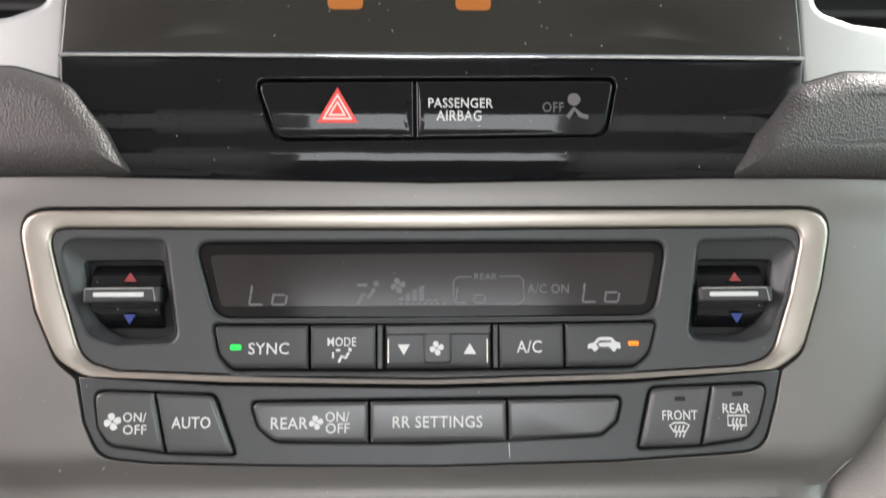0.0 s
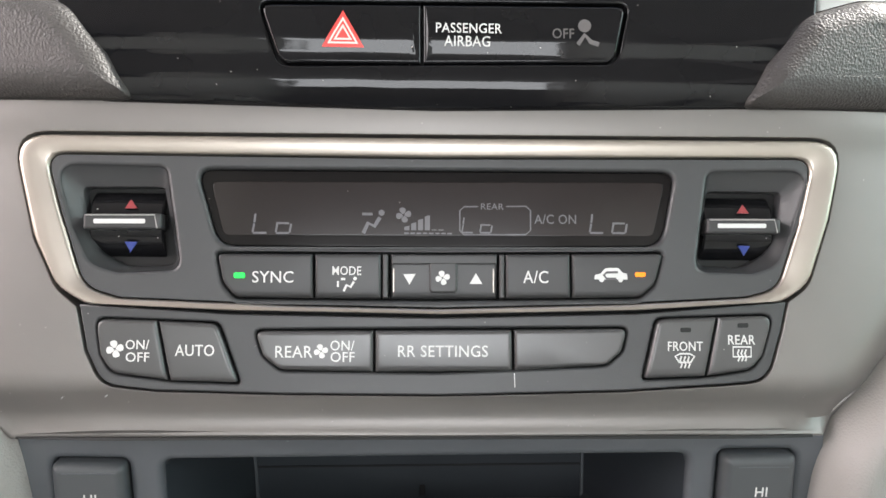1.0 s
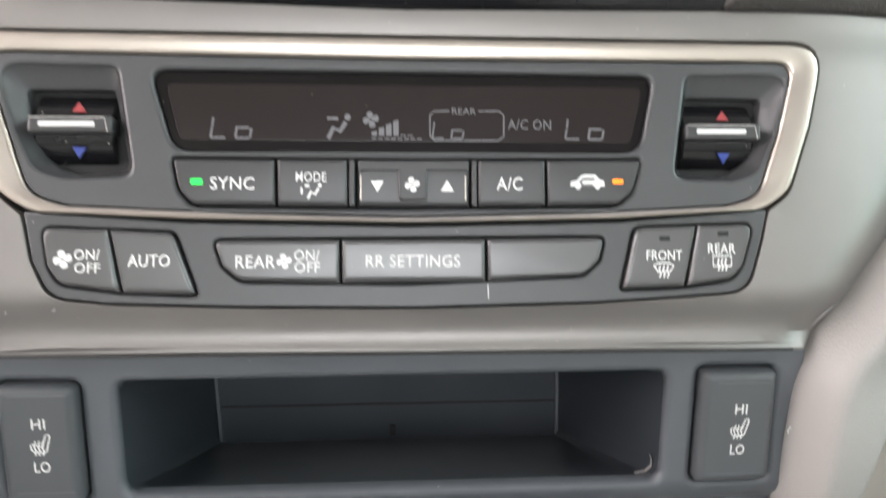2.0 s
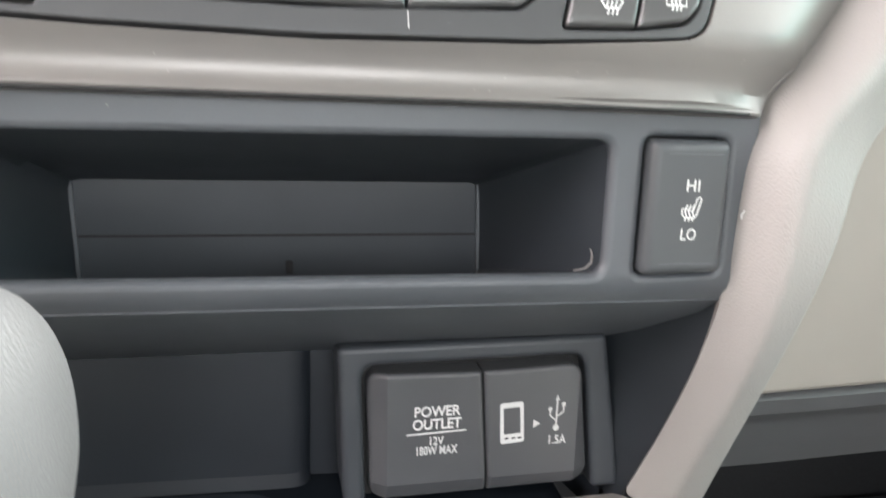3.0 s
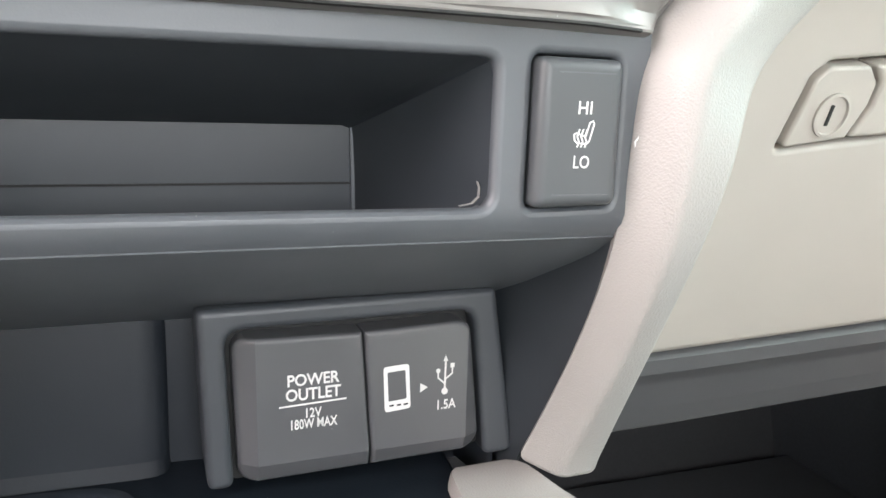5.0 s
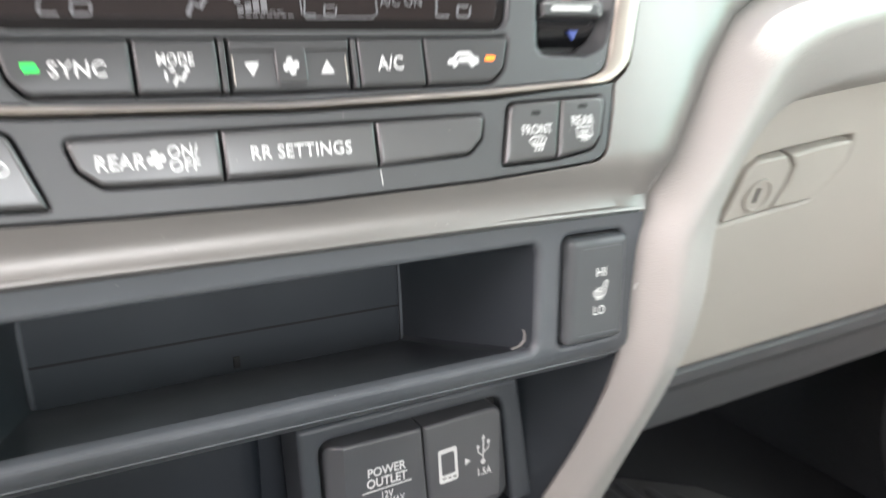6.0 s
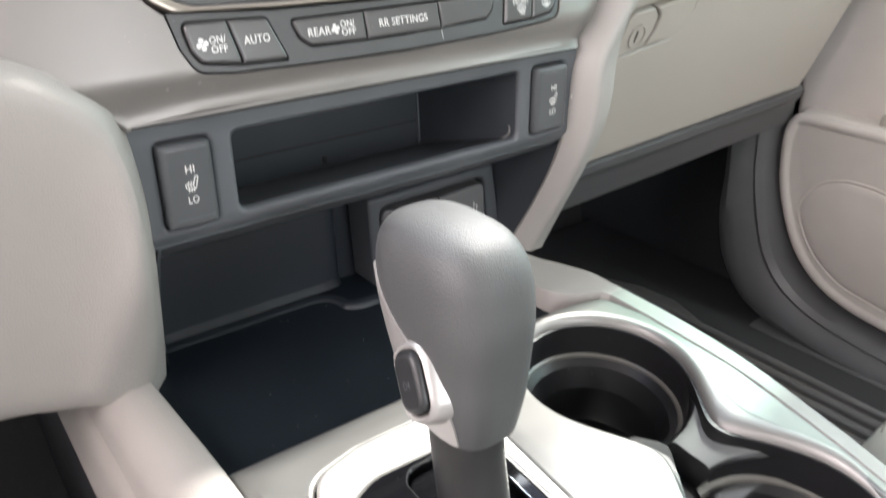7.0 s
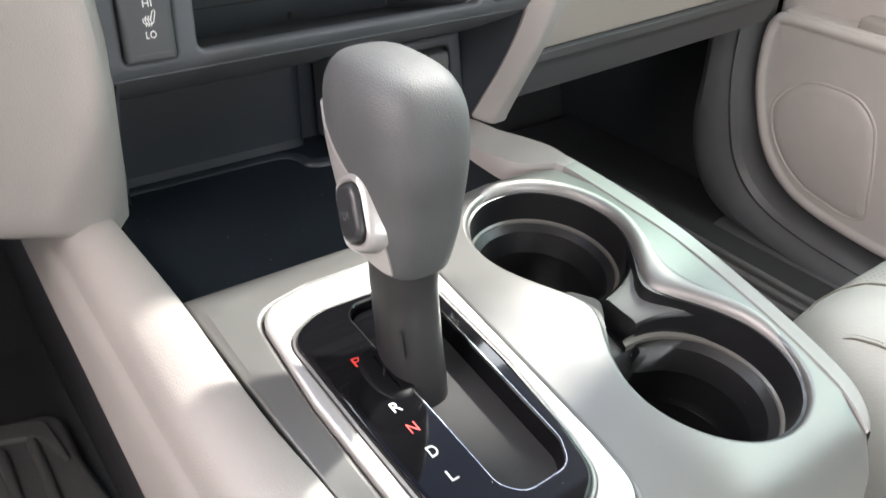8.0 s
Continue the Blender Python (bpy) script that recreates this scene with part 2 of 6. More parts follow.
def soft(pts, k=8):
    """A closed outline that runs smoothly through its points."""
    if area2(pts) < 0:
        pts = pts[::-1]
    n, out = len(pts), []
    for i in range(n):
        a, b, c, d = (Vector(pts[j % n]) for j in (i - 1, i, i + 1, i + 2))
        for j in range(k):
            t = j / k
            q = 0.5 * (2 * b + (c - a) * t + (2 * a - 5 * b + 4 * c - d) * t * t + (3 * b - a - 3 * c + d) * t ** 3)
            out.append((q.x, q.y))
    return out


def shift_corners(loop, d):
    out = []
    n = len(loop)
    for i in range(n):
        p0, p1, p2 = Vector(loop[i - 1][:2]), Vector(loop[i][:2]), Vector(loop[(i + 1) % n][:2])
        e0, e1 = (p1 - p0), (p2 - p1)
        if e0.length < 1e-9 or e1.length < 1e-9:
            e0 = e1 = e0 + e1
        e0.normalize(), e1.normalize()
        nrm = Vector((-e0.y - e1.y, e0.x + e1.x))
        k = max(nrm.length, 0.5)
        nrm = nrm * (2 / (k * k))
        out.append((p1.x + nrm.x * d, p1.y + nrm.y * d, e0.x * e1.y - e0.y * e1.x))
    return out


def inset(loop, d):
    """The outline moved inwards by d (outwards where d is negative)."""
    if isinstance(loop, Outline) and loop.corners:
        moved = shift_corners(loop.corners, d)
        pts = []
        for (x, y, turn), (_, _, r) in zip(moved, loop.corners):
            pts.append((x, y, 0 if r <= 0 else max(0.03, r - d if turn > 0 else r + d)))
        return rounded(pts, 0, loop.seg)
    return [(x, y) for x, y, _ in shift_corners(loop, d)]


def moved(loop, f):
    """The outline with each corner sent through f."""
    if isinstance(loop, Outline) and loop.corners:
        return rounded([(*f(x, y), r) for x, y, r in loop.corners], 0, loop.seg)
    return [f(x, y) for x, y in loop]


def loft(bm, rings, cap0=False, cap1=False, closed=True):
    """Joins rings of points of equal count by faces."""
    vs = [[bm.verts.new(p) for p in r] for r in rings]
    for a, b in zip(vs, vs[1:]):
        m = len(a)
        for i in range(m if closed else m - 1):
            j = (i + 1) % m
            bm.faces.new((a[i], a[j], b[j], b[i]))
    if cap0:
        bm.faces.new(vs[0][::-1])
    if cap1:
        bm.faces.new(vs[-1])
    return vs


def ring3(loop, z):
    return [(x, y, z) for x, y in loop]


def solid(loop, z0, z1, b=0.5, seg=3, bm=None, back=True):
    """A plate with a rounded upper edge, in millimetres."""
    own = bm is None
    bm = bm or bmesh.new()
    rings = [ring3(loop, z0)]
    for k in range(seg + 1):
        a = k / seg * math.pi / 2
        rings.append(ring3(inset(loop, b * (1 - math.cos(a))), z1 - b + b * math.sin(a)))
    rings.append(ring3(inset(loop, b + 0.12), z1))
    loft(bm, rings, cap0=back, cap1=True)
    return bm


def inside(p, loop):
    x, y = p
    hit = False
    for (x0, y0), (x1, y1) in zip(loop, loop[1:] + loop[:1]):
        if (y0 > y) != (y1 > y) and x < (x1 - x0) * (y - y0) / (y1 - y0) + x0:
            hit = not hit
    return hit


def plate(outer, holes, z0, z1, b=0.5, hole_b=0.5, hole_depth=None, grid=0.0, seg=3):
    """A plate with holes: rounded rims, walls down to z0 (holes to hole_depth), filled by a triangulation."""
    from mathutils import geometry
    bm = bmesh.new()
    loops = []
    for i, lp in enumerate([outer] + list(holes)):
        bev = b if i == 0 else hole_b
        sign = 1 if i == 0 else -1
        zlow = z0 if i == 0 or hole_depth is None else hole_depth
        rings = [ring3(lp, zlow)]
        for k in range(seg + 1):
            a = k / seg * math.pi / 2
            rings.append(ring3(inset(lp, sign * bev * (1 - math.cos(a))), z1 - bev + bev * math.sin(a)))
        rings.append(ring3(inset(lp, sign * (bev + 0.12)), z1))
        loops.append(loft(bm, rings)[-1])
    flat = [v for lp in loops for v in lp]
    co = [Vector((v.co.x, v.co.y)) for v in flat]
    edges, at = [], 0
    for lp in loops:
        n = len(lp)
        edges += [(at + i, at + (i + 1) % n) for i in range(n)]
        at += n
    outlines = [[(v.co.x, v.co.y) for v in lp] for lp in loops]
    extra = []
    if grid:
        xs = [p[0] for p in outlines[0]]
        ys = [p[1] for p in outlines[0]]
        y = min(ys) + grid / 2
        while y < max(ys):
            x = min(xs) + grid / 2
            while x < max(xs):
                q = (x, y)
                near = min((q[0] - c.x) ** 2 + (q[1] - c.y) ** 2 for c in co)
                if near > (grid * 0.4) ** 2 and inside(q, outlines[0]) and not any(inside(q, o) for o in outlines[1:]):
                    extra.append(Vector(q))
                x += grid
            y += grid
    vco, _, faces, orig, _, _ = geometry.delaunay_2d_cdt(co + extra, edges, [], 1, 1e-6)
    made = []
    for i, c in enumerate(vco):
        src = [k for k in orig[i] if k < len(flat)]
        made.append(flat[src[0]] if src else bm.verts.new((c.x, c.y, z1)))
    for f in faces:
        cx = sum(vco[i].x for i in f) / len(f)
        cy = sum(vco[i].y for i in f) / len(f)
        if not inside((cx, cy), outlines[0]) or any(inside((cx, cy), o) for o in outlines[1:]):
            continue
        vs = [made[i] for i in f]
        if len(set(vs)) == len(vs):
            try:
                bm.faces.new(vs)
            except ValueError:
                pass
    return bm


def mm(bm, m=None):
    """From millimetres to metres, and then to a pose."""
    bm.transform(Matrix.Scale(MM, 4))
    if m is not None:
        bm.transform(m)
    return bm


def warp(bm, f):
    for v in bm.verts:
        v.co = f(v.co)
    return bm


def box(x0, x1, y0, y1, z0, z1, b=1.0):
    return solid(rounded([(x0, y0), (x1, y0), (x1, y1), (x0, y1)], b, 3), z0, z1, min(b, (z1 - z0) * 0.45))


def stroke(bm, pts, w, z0, z1, closed=False):
    """A line of width w drawn as raised geometry."""
    n = len(pts)
    left, right = [], []
    for i in range(n):
        a = Vector(pts[i - 1] if i or closed else pts[0])
        c = Vector(pts[(i + 1) % n] if i < n - 1 or closed else pts[-1])
        d = (c - a)
        d = d.normalized() if d.length else Vector((1, 0))
        nrm = Vector((-d.y, d.x)) * w / 2
        p = Vector(pts[i])
        left.append((p + nrm)[:])
        right.append((p - nrm)[:])
    m = n if closed else n - 1
    lo = [[bm.verts.new((*p, z)) for p in side] for side in (left, right) for z in (z0, z1)]
    l0, l1, r0, r1 = lo
    for i in range(m):
        j = (i + 1) % n
        bm.faces.new((l1[i], r1[i], r1[j], l1[j]))
        bm.faces.new((l0[i], l1[i], l1[j], l0[j]))
        bm.faces.new((r1[i], r0[i], r0[j], r1[j]))
    if not closed:
        bm.faces.new((l0[0], r0[0], r1[0], l1[0]))
        bm.faces.new((l0[-1], l1[-1], r1[-1], r0[-1]))
    return bm


def shape(bm, loop, z0, z1):
    if area2(list(loop)) < 0:
        loop = list(loop)[::-1]
    loft(bm, [ring3(loop, z0), ring3(loop, z1)], cap1=True)
    return bm


def glide(a, b, c, d, t):
    """A smooth curve through four points, between the middle two."""
    return 0.5 * (2 * b + (c - a) * t + (2 * a - 5 * b + 4 * c - d) * t * t + (3 * b - a - 3 * c + d) * t ** 3)


def smooth_rows(rows, k):
    rows = [[Vector(p) for p in r] for r in rows]
    out = []
    for i in range(len(rows) - 1):
        a, b, c, d = rows[max(0, i - 1)], rows[i], rows[i + 1], rows[min(len(rows) - 1, i + 2)]
        for j in range(k):
            out.append([glide(a[q], b[q], c[q], d[q], j / k) for q in range(len(b))])
    return out + [rows[-1]]


def letters(bm, body, x0, y0, x1, y1, z0, z1, spacing=1.0, weight=0.05):
    """Words in the built-in font, fitted into a box."""
    cu = bpy.data.curves.new("lettering", "FONT")
    cu.body, cu.size, cu.space_character, cu.resolution_u = body, 10, spacing * 1.05, 3
    cu.offset = weight
    ob = bpy.data.objects.new("lettering", cu)
    me = bpy.data.meshes.new_from_object(ob)
    src = bmesh.new()
    src.from_mesh(me)
    bpy.data.objects.remove(ob)
    bpy.data.curves.remove(cu)
    bpy.data.meshes.remove(me)
    xs = [v.co.x for v in src.verts]
    ys = [v.co.y for v in src.verts]
    sx, sy = (x1 - x0) / (max(xs) - min(xs)), (y1 - y0) / (max(ys) - min(ys))
    mx, my = min(xs), min(ys)
    geom = bmesh.ops.extrude_face_region(src, geom=list(src.faces))["geom"]
    up = {g for g in geom if isinstance(g, bmesh.types.BMVert)}
    index = {}
    for v in src.verts:
        index[v] = bm.verts.new((x0 + (v.co.x - mx) * sx, y0 + (v.co.y - my) * sy, z1 if v in up else z0))
    for f in src.faces:
        try:
            bm.faces.new([index[v] for v in f.verts])
        except ValueError:
            pass
    src.free()
    return bm


def circle(cx, cy, r, n=24, a0=0.0, a1=360.0, ry=None):
    full = abs(a1 - a0) >= 360
    k = n if full else n + 1
    ry = ry or r
    return [(cx + r * math.cos(radians(a0 + (a1 - a0) * i / n)), cy + ry * math.sin(radians(a0 + (a1 - a0) * i / n))) for i in range(k)]


def fan_icon(bm, cx, cy, r, z0, z1):
    for k in range(4):
        a = radians(90 * k + 20)
        blade = [(0.10, 0.06), (0.22, -0.26), (0.50, -0.50), (0.84, -0.50), (1.04, -0.26), (1.08, 0.06), (0.94, 0.30), (0.66, 0.34), (0.36, 0.24)]
        shape(bm, [(cx + r * (x * math.cos(a) - y * math.sin(a)), cy + r * (x * math.sin(a) + y * math.cos(a))) for x, y in blade], z0, z1)
    return bm


def person_icon(bm, cx, cy, s, z0, z1):
    """A seat-shaped sign: head, bent body."""
    shape(bm, circle(cx + 0.35 * s, cy + 0.42 * s, 0.13 * s, 12), z0, z1)
    stroke(bm, [(cx + 0.28 * s, cy + 0.22 * s), (cx + 0.05 * s, cy - 0.16 * s), (cx - 0.22 * s, cy - 0.02 * s), (cx - 0.42 * s, cy - 0.46 * s)], 0.17 * s, z0, z1)
    return bm


# ---- centre stack: the leaning face of the dashboard ----
LEAN_V = Vector((0, 0.2696, 0.963))
LEAN_N = Vector((0, -0.963, 0.2696))
STACK = Matrix(((1, 0, 0, -0.0004), (0, LEAN_V.y, LEAN_N.y, 0.21645), (0, LEAN_V.z, LEAN_N.z, 0.65), (0, 0, 0, 1))) @ Matrix.Rotation(radians(0.12), 4, "Z")


def bow(x):
    """How far the face falls back at its sides, in millimetres."""
    return -max(0.0, abs(x) - 112) ** 2 * 0.0016


FASCIA_EDGE = [(-38, 123.5), (-32, 128.5), (-23.5, 137.5), (-13, 145.5), (-2, 154.5), (12.5, 164), (31, 179), (45, 205), (54, 255), (80, 420)]


def fascia_edge(s):
    """Where the fascia ends beside the passenger's trim, at a height on the stack."""
    for (s0, x0), (s1, x1) in zip(FASCIA_EDGE, FASCIA_EDGE[1:]):
        if s <= s1:
            return x0 + (x1 - x0) * (s - s0) / (s1 - s0)
    return FASCIA_EDGE[-1][1]


def fascia_form(co):
    x, s = co.x, co.y
    z = co.z + bow(min(x, 150))
    if x > 100:
        near = max(0.0, 1 - (fascia_edge(s) - x) / 20)
        z -= 9.0 * min(1.2, near) ** 2 * min(1, max(0, (s + 37) / 12))
    if s > 50:
        z += 0.045 * (min(s, 60) - 50) ** 1.5
    if s < -18:
        a, b = min(1.0, (-18 - s) / 15), max(0.0, (-25 - s) / 12)
        z += 2.6 * b * b * min(1, max(0, (124 - abs(x)) / 22)) - 7.6 * a * a * (3 - 2 * a)
    return Vector((x, s, z))


BEZEL_OUT = rounded([(-128.0, 55.5, 9), (0, 55.7, 0), (128.0, 56.3, 9), (122.5, 31, 0), (115.6, 10.5, 12), (107.0, 5.0, 6), (62, 2.2, 0), (1.4, 0.8, 0), (-62, 1.8, 0), (-104.5, 3.6, 6), (-113.5, 9.0, 12), (-120.5, 24, 0)], 3, 6)
BEZEL_IN = rounded([(-118.0, 49.6, 5), (0, 49.3, 0), (118.0, 50.4, 5), (112.9, 29.6, 0), (106.0, 9.2, 12), (96, 6.6, 6), (56.9, 4.4, 0), (1.4, 2.9, 0), (-46.3, 3.8, 0), (-95, 5.8, 6), (-105.6, 9.0, 12), (-113.3, 32.5, 0)], 3, 6)
LOW_OUT = rounded([(-107.2, 4.4, 0), (-104.5, -9.7, 0), (-99.6, -20.0, 9), (-84, -21.8, 0), (-45.9, -22.9, 0), (1.6, -23.4, 0), (56.8, -22.1, 0), (88, -20.2, 0), (102.5, -19.0, 9), (107.1, -3.7, 0), (109.2, 5.8, 0), (62, 2.0, 0), (1.4, 0.6, 0), (-62, 1.6, 0)], 2, 5)
FASCIA_HOLE = rounded([(-128.4, 56.0, 9), (0, 56.2, 0), (128.4, 56.8, 9), (122.9, 31, 0), (116, 10.2, 12), (109.4, 5.4, 1), (107.4, -3.7, 0), (102.8, -19.4, 9), (88, -20.6, 0), (56.8, -22.5, 0), (1.6, -23.8, 0), (-45.9, -23.3, 0), (-84, -22.2, 0), (-99.9, -20.4, 9), (-104.9, -9.7, 0), (-107.6, 3.4, 1), (-113.9, 8.7, 12), (-120.9, 24, 0)], 3, 6)
FASCIA_OUT = rounded([(-330, 74, 0), (-120, 73, 0), (0, 71, 0), (120, 73, 0), (360, 74, 0), (360, 58, 0), (255, 54, 10), (205, 45, 10), (179, 31, 10), (164, 12.5, 10), (154.5, -2, 10), (145.5, -13, 8), (137.5, -23.5, 6), (128.5, -32, 4), (124, -37.2, 1), (60, -36.6, 0), (0, -36.8, 0), (-60, -36.6, 0), (-130, -37.6, 1.5), (-139, -29, 6), (-150, -19, 10), (-172, -9, 10), (-205, 1, 10), (-265, 12, 10), (-330, 20, 0)], 3, 4)

fascia = thing("dashboard_fascia", STACK, "grey metallic painted fascia panel across the dashboard centre", "dashboard trim")
bm = plate(FASCIA_OUT, [FASCIA_HOLE], -6, 0, b=1.6, hole_b=0.3, hole_depth=-8, grid=3)
part("fascia_panel", mm(warp(bm, fascia_form)), M_FASCIA, fascia)

for tick in ([(-112.4, -24.4), (-111.7, -23.8)], [(-99.3, -23.9), (-98.4, -23.1)]):
    bm = stroke(bmesh.new(), tick, 0.2, -0.5, 0.1)
    part("scratch", mm(warp(bm, fascia_form)), M_PRINT, fascia, "short white scratch")
bm = stroke(bmesh.new(), [(x, -36.9) for x in range(-128, 121, 8)], 0.8, -1.5, -0.2)
part("lip_seal", mm(warp(bm, fascia_form)), M_GAP, fascia, "thin dark joint under the fascia")

unit = thing("climate_control_panel", STACK, "dark grey climate control panel in a satin silver bezel", "climate control")
# the bezel, rounded across its width
bm = bmesh.new()


def resample(loop, n, start):
    """n points at even steps along the outline, from the one nearest to a place."""
    k = min(range(len(loop)), key=lambda i: (loop[i][0] - start[0]) ** 2 + (loop[i][1] - start[1]) ** 2)
    loop = loop[k:] + loop[:k]
    acc = [0.0]
    for a, b in zip(loop, loop[1:] + loop[:1]):
        acc.append(acc[-1] + math.dist(a, b))
    out, j = [], 0
    for i in range(n):
        d = acc[-1] * i / n
        while acc[j + 1] < d:
            j += 1
        t = (d - acc[j]) / max(1e-9, acc[j + 1] - acc[j])
        a, b = loop[j], loop[(j + 1) % len(loop)]
        out.append((a[0] + (b[0] - a[0]) * t, a[1] + (b[1] - a[1]) * t))
    return out


def by_angle(loop, n, c):
    """n points of the outline at even turns round a centre."""
    out = []
    for k in range(n):
        d = Vector((math.cos(2 * math.pi * k / n), math.sin(2 * math.pi * k / n)))
        best = 0.0
        for a, b in zip(loop, loop[1:] + loop[:1]):
            p, e = Vector(a) - Vector(c), Vector(b) - Vector(a)
            det = d.x * -e.y + e.x * d.y
            if abs(det) > 1e-9:
                r, t = (p.x * -e.y + e.x * p.y) / det, (d.x * p.y - d.y * p.x) / det
                if r > best and -1e-6 <= t <= 1 + 1e-6:
                    best = r
        out.append((c[0] + d.x * best, c[1] + d.y * best))
    return out


def between(a, b, t):
    return [(p[0] + (q[0] - p[0]) * t, p[1] + (q[1] - p[1]) * t) for p, q in zip(a, b)]


bo, bi = resample(inset(BEZEL_OUT, 0.55), 220, (0, 56)), resample(BEZEL_IN, 220, (0, 49))
rings = [ring3(bo, -6), ring3(bo, 0.7), ring3(between(bo, bi, 0.04), 1.2), ring3(between(bo, bi, 0.10), 1.5), ring3(between(bo, bi, 0.16), 1.6), ring3(between(bo, bi, 0.5), 1.35), ring3(between(bo, bi, 0.86), 0.95), ring3(between(bo, bi, 0.92), 0.8), ring3(between(bo, bi, 0.97), 0.4), ring3(bi, 0.0), ring3(bi, -6)]
loft(bm, rings)
part("bezel", mm(bm), M_BEZEL, unit, "satin champagne silver bezel")

DISP = rounded([(-73, 45.2, 4), (74.5, 45.6, 4), (70, 22.4, 7), (0.5, 21.6, 0), (-66, 21.8, 7)], 4, 5)
ROW = rounded([(-66.6, 19.9, 1.5), (70.4, 20.7, 1.5), (67.6, 10.5, 6), (62.5, 6.2, 4), (0, 5.3, 0), (-60.5, 5.7, 4), (-64.6, 10.5, 6)], 2, 5)
REC_L = rounded([(-114.6, 45.9, 5), (-82, 45.6, 3), (-77.2, 14.6, 3.5), (-95.5, 13.8, 6), (-104.0, 16.4, 8), (-109.4, 28, 6)], 4, 5)
REC_R = rounded([(116.4, 46.3, 5), (84.6, 45.6, 3), (80.4, 15.0, 3.5), (98, 14.4, 6), (105.8, 17.0, 8), (110.8, 28.4, 6)], 4, 5)
UPPER = inset(BEZEL_IN, 0.45)
bm = plate(UPPER, [DISP, ROW, REC_L, REC_R], -8, 0.0, b=0.2, hole_b=1.3, hole_depth=-9)
part("upper_housing", mm(bm), M_DARK, unit)
G_L = rounded([(-102.2, 0.2, 3), (-65.2, -1.2, 3), (-58.4, -19.9, 1.2), (-79.4, -19.0, 0), (-97.2, -16.6, 6), (-100.4, -11, 0)], 2, 5)
G_M = rounded([(-55.0, -3.4, 2), (59.4, -2.4, 2), (57.5, -9.9, 3), (52.5, -14.4, 5), (0, -16.5, 0), (-47, -15.9, 5), (-52.4, -11.2, 3)], 2, 5)
G_R = rounded([(104.9, 1.8, 3), (67.6, 0.4, 3), (63.2, -18.7, 1.2), (83, -17.9, 0), (97.6, -15.8, 6), (101.2, -11, 0)], 2, 5)
bm = plate(inset(LOW_OUT, 0.3), [G_L, G_M, G_R], -8, -0.4, b=0.5, hole_b=0.8, hole_depth=-8)
part("lower_housing", mm(bm), M_DARK, unit)
bm = stroke(bmesh.new(), [(24.0, -16.4), (24.2, -20.8)], 0.22, -0.6, -0.3)
part("scratch", mm(bm), M_PRINT, unit, "fine white scratch")
bm = bmesh.new()
shape(bm, inset(FASCIA_HOLE, -3), -9.5, -8.5)
part("backing", mm(bm), M_GAP, unit)


def button(loop, label, top=0.9, low=-6, b=1.0):
    bm = solid(loop, low, top, b, 5)
    # the foot of the button falls away in a chamfer
    ys = [p[1] for p in loop]
    y0 = min(ys)
    y1 = y0 + 0.17 * (max(ys) - y0)
    bmesh.ops.bisect_plane(bm, geom=list(bm.verts) + list(bm.edges) + list(bm.faces), plane_co=(0, y1, 0), plane_no=(0, 1, 0))
    for v in bm.verts:
        if v.co.z > top - b - 0.01:
            v.co.z -= 0.7 * max(0, (y1 - v.co.y) / (y1 - y0)) ** 1.5
    ob = part("button", mm(bm), M_KEY if top < 0.9 else M_BUTTON, unit, label)
    ob.data.set_sharp_from_angle(angle=radians(16))
    return ob


def legend(owner, draw, material=None, name="legend", z=1.0):
    bm = bmesh.new()
    draw(bm, z - 0.4, z)
    return part(name, mm(bm), material or M_PRINT, owner, flat=True)


# upper row of buttons
b_sync = button(rounded([(-66, 19.3, 1.3), (-37.5, 19.4, 0.4), (-37.2, 6.1, 0.4), (-60.3, 6.3, 4), (-64.2, 10.7, 6)], 1), "dark button with a green lamp", 0.6)
legend(b_sync, lambda bm, a, z: letters(bm, "SYNC", -55.4, 10.7, -43.1, 14.2, a, z), z=0.75)
lamp_bm = solid(rounded([(-61.0, 13.7), (-57.6, 13.7), (-57.5, 12.0), (-60.9, 12.0)], 0.6), 0.2, 0.85, 0.2)
part("indicator_lamp", mm(lamp_bm), M_GREEN, b_sync, "lit green lamp")
b_mode = button(rounded([(-36.7, 19.4), (-16.8, 19.5), (-16.6, 6.0), (-36.5, 6.1)], 0.5), "dark button", 0.6)
legend(b_mode, lambda bm, a, z: (letters(bm, "MODE", -31.4, 13.1, -22.7, 15.8, a, z), person_icon(bm, -26.1, 10.2, 4.4, a, z), stroke(bm, [(-29.7, 11.3), (-29.7, 9.5)], 0.6, a, z), stroke(bm, [(-28.8, 11.9), (-27.5, 11.9)], 0.7, a, z)), z=0.75)
spacer = box(-16.2, -14.6, 6.2, 19.5, -6, 0.3, 0.4)
part("divider", mm(spacer), M_KEY, unit)
spacer = box(19.4, 20.9, 6.3, 19.6, -6, 0.3, 0.4)
part("divider", mm(spacer), M_KEY, unit)
b_fan = button(rounded([(-13.9, 19.5), (18.9, 19.7), (18.7, 6.1), (-13.7, 6.0)], 0.6), "dark fan rocker button", -0.4)
raised = solid(rounded([(-2.1, 17.4), (6.5, 17.5), (6.6, 7.8), (-2.1, 7.7)], 1.6), -1, 0.5, 0.7)
hub = part("fan_pad", mm(raised), M_KEY, b_fan)
strip = solid(rounded([(-13.6, 19.4), (18.6, 19.6), (18.6, 16.6), (-13.6, 16.4)], 0.5), -1, 0.45, 0.5)
part("upper_ledge", mm(strip), M_KEY, b_fan)
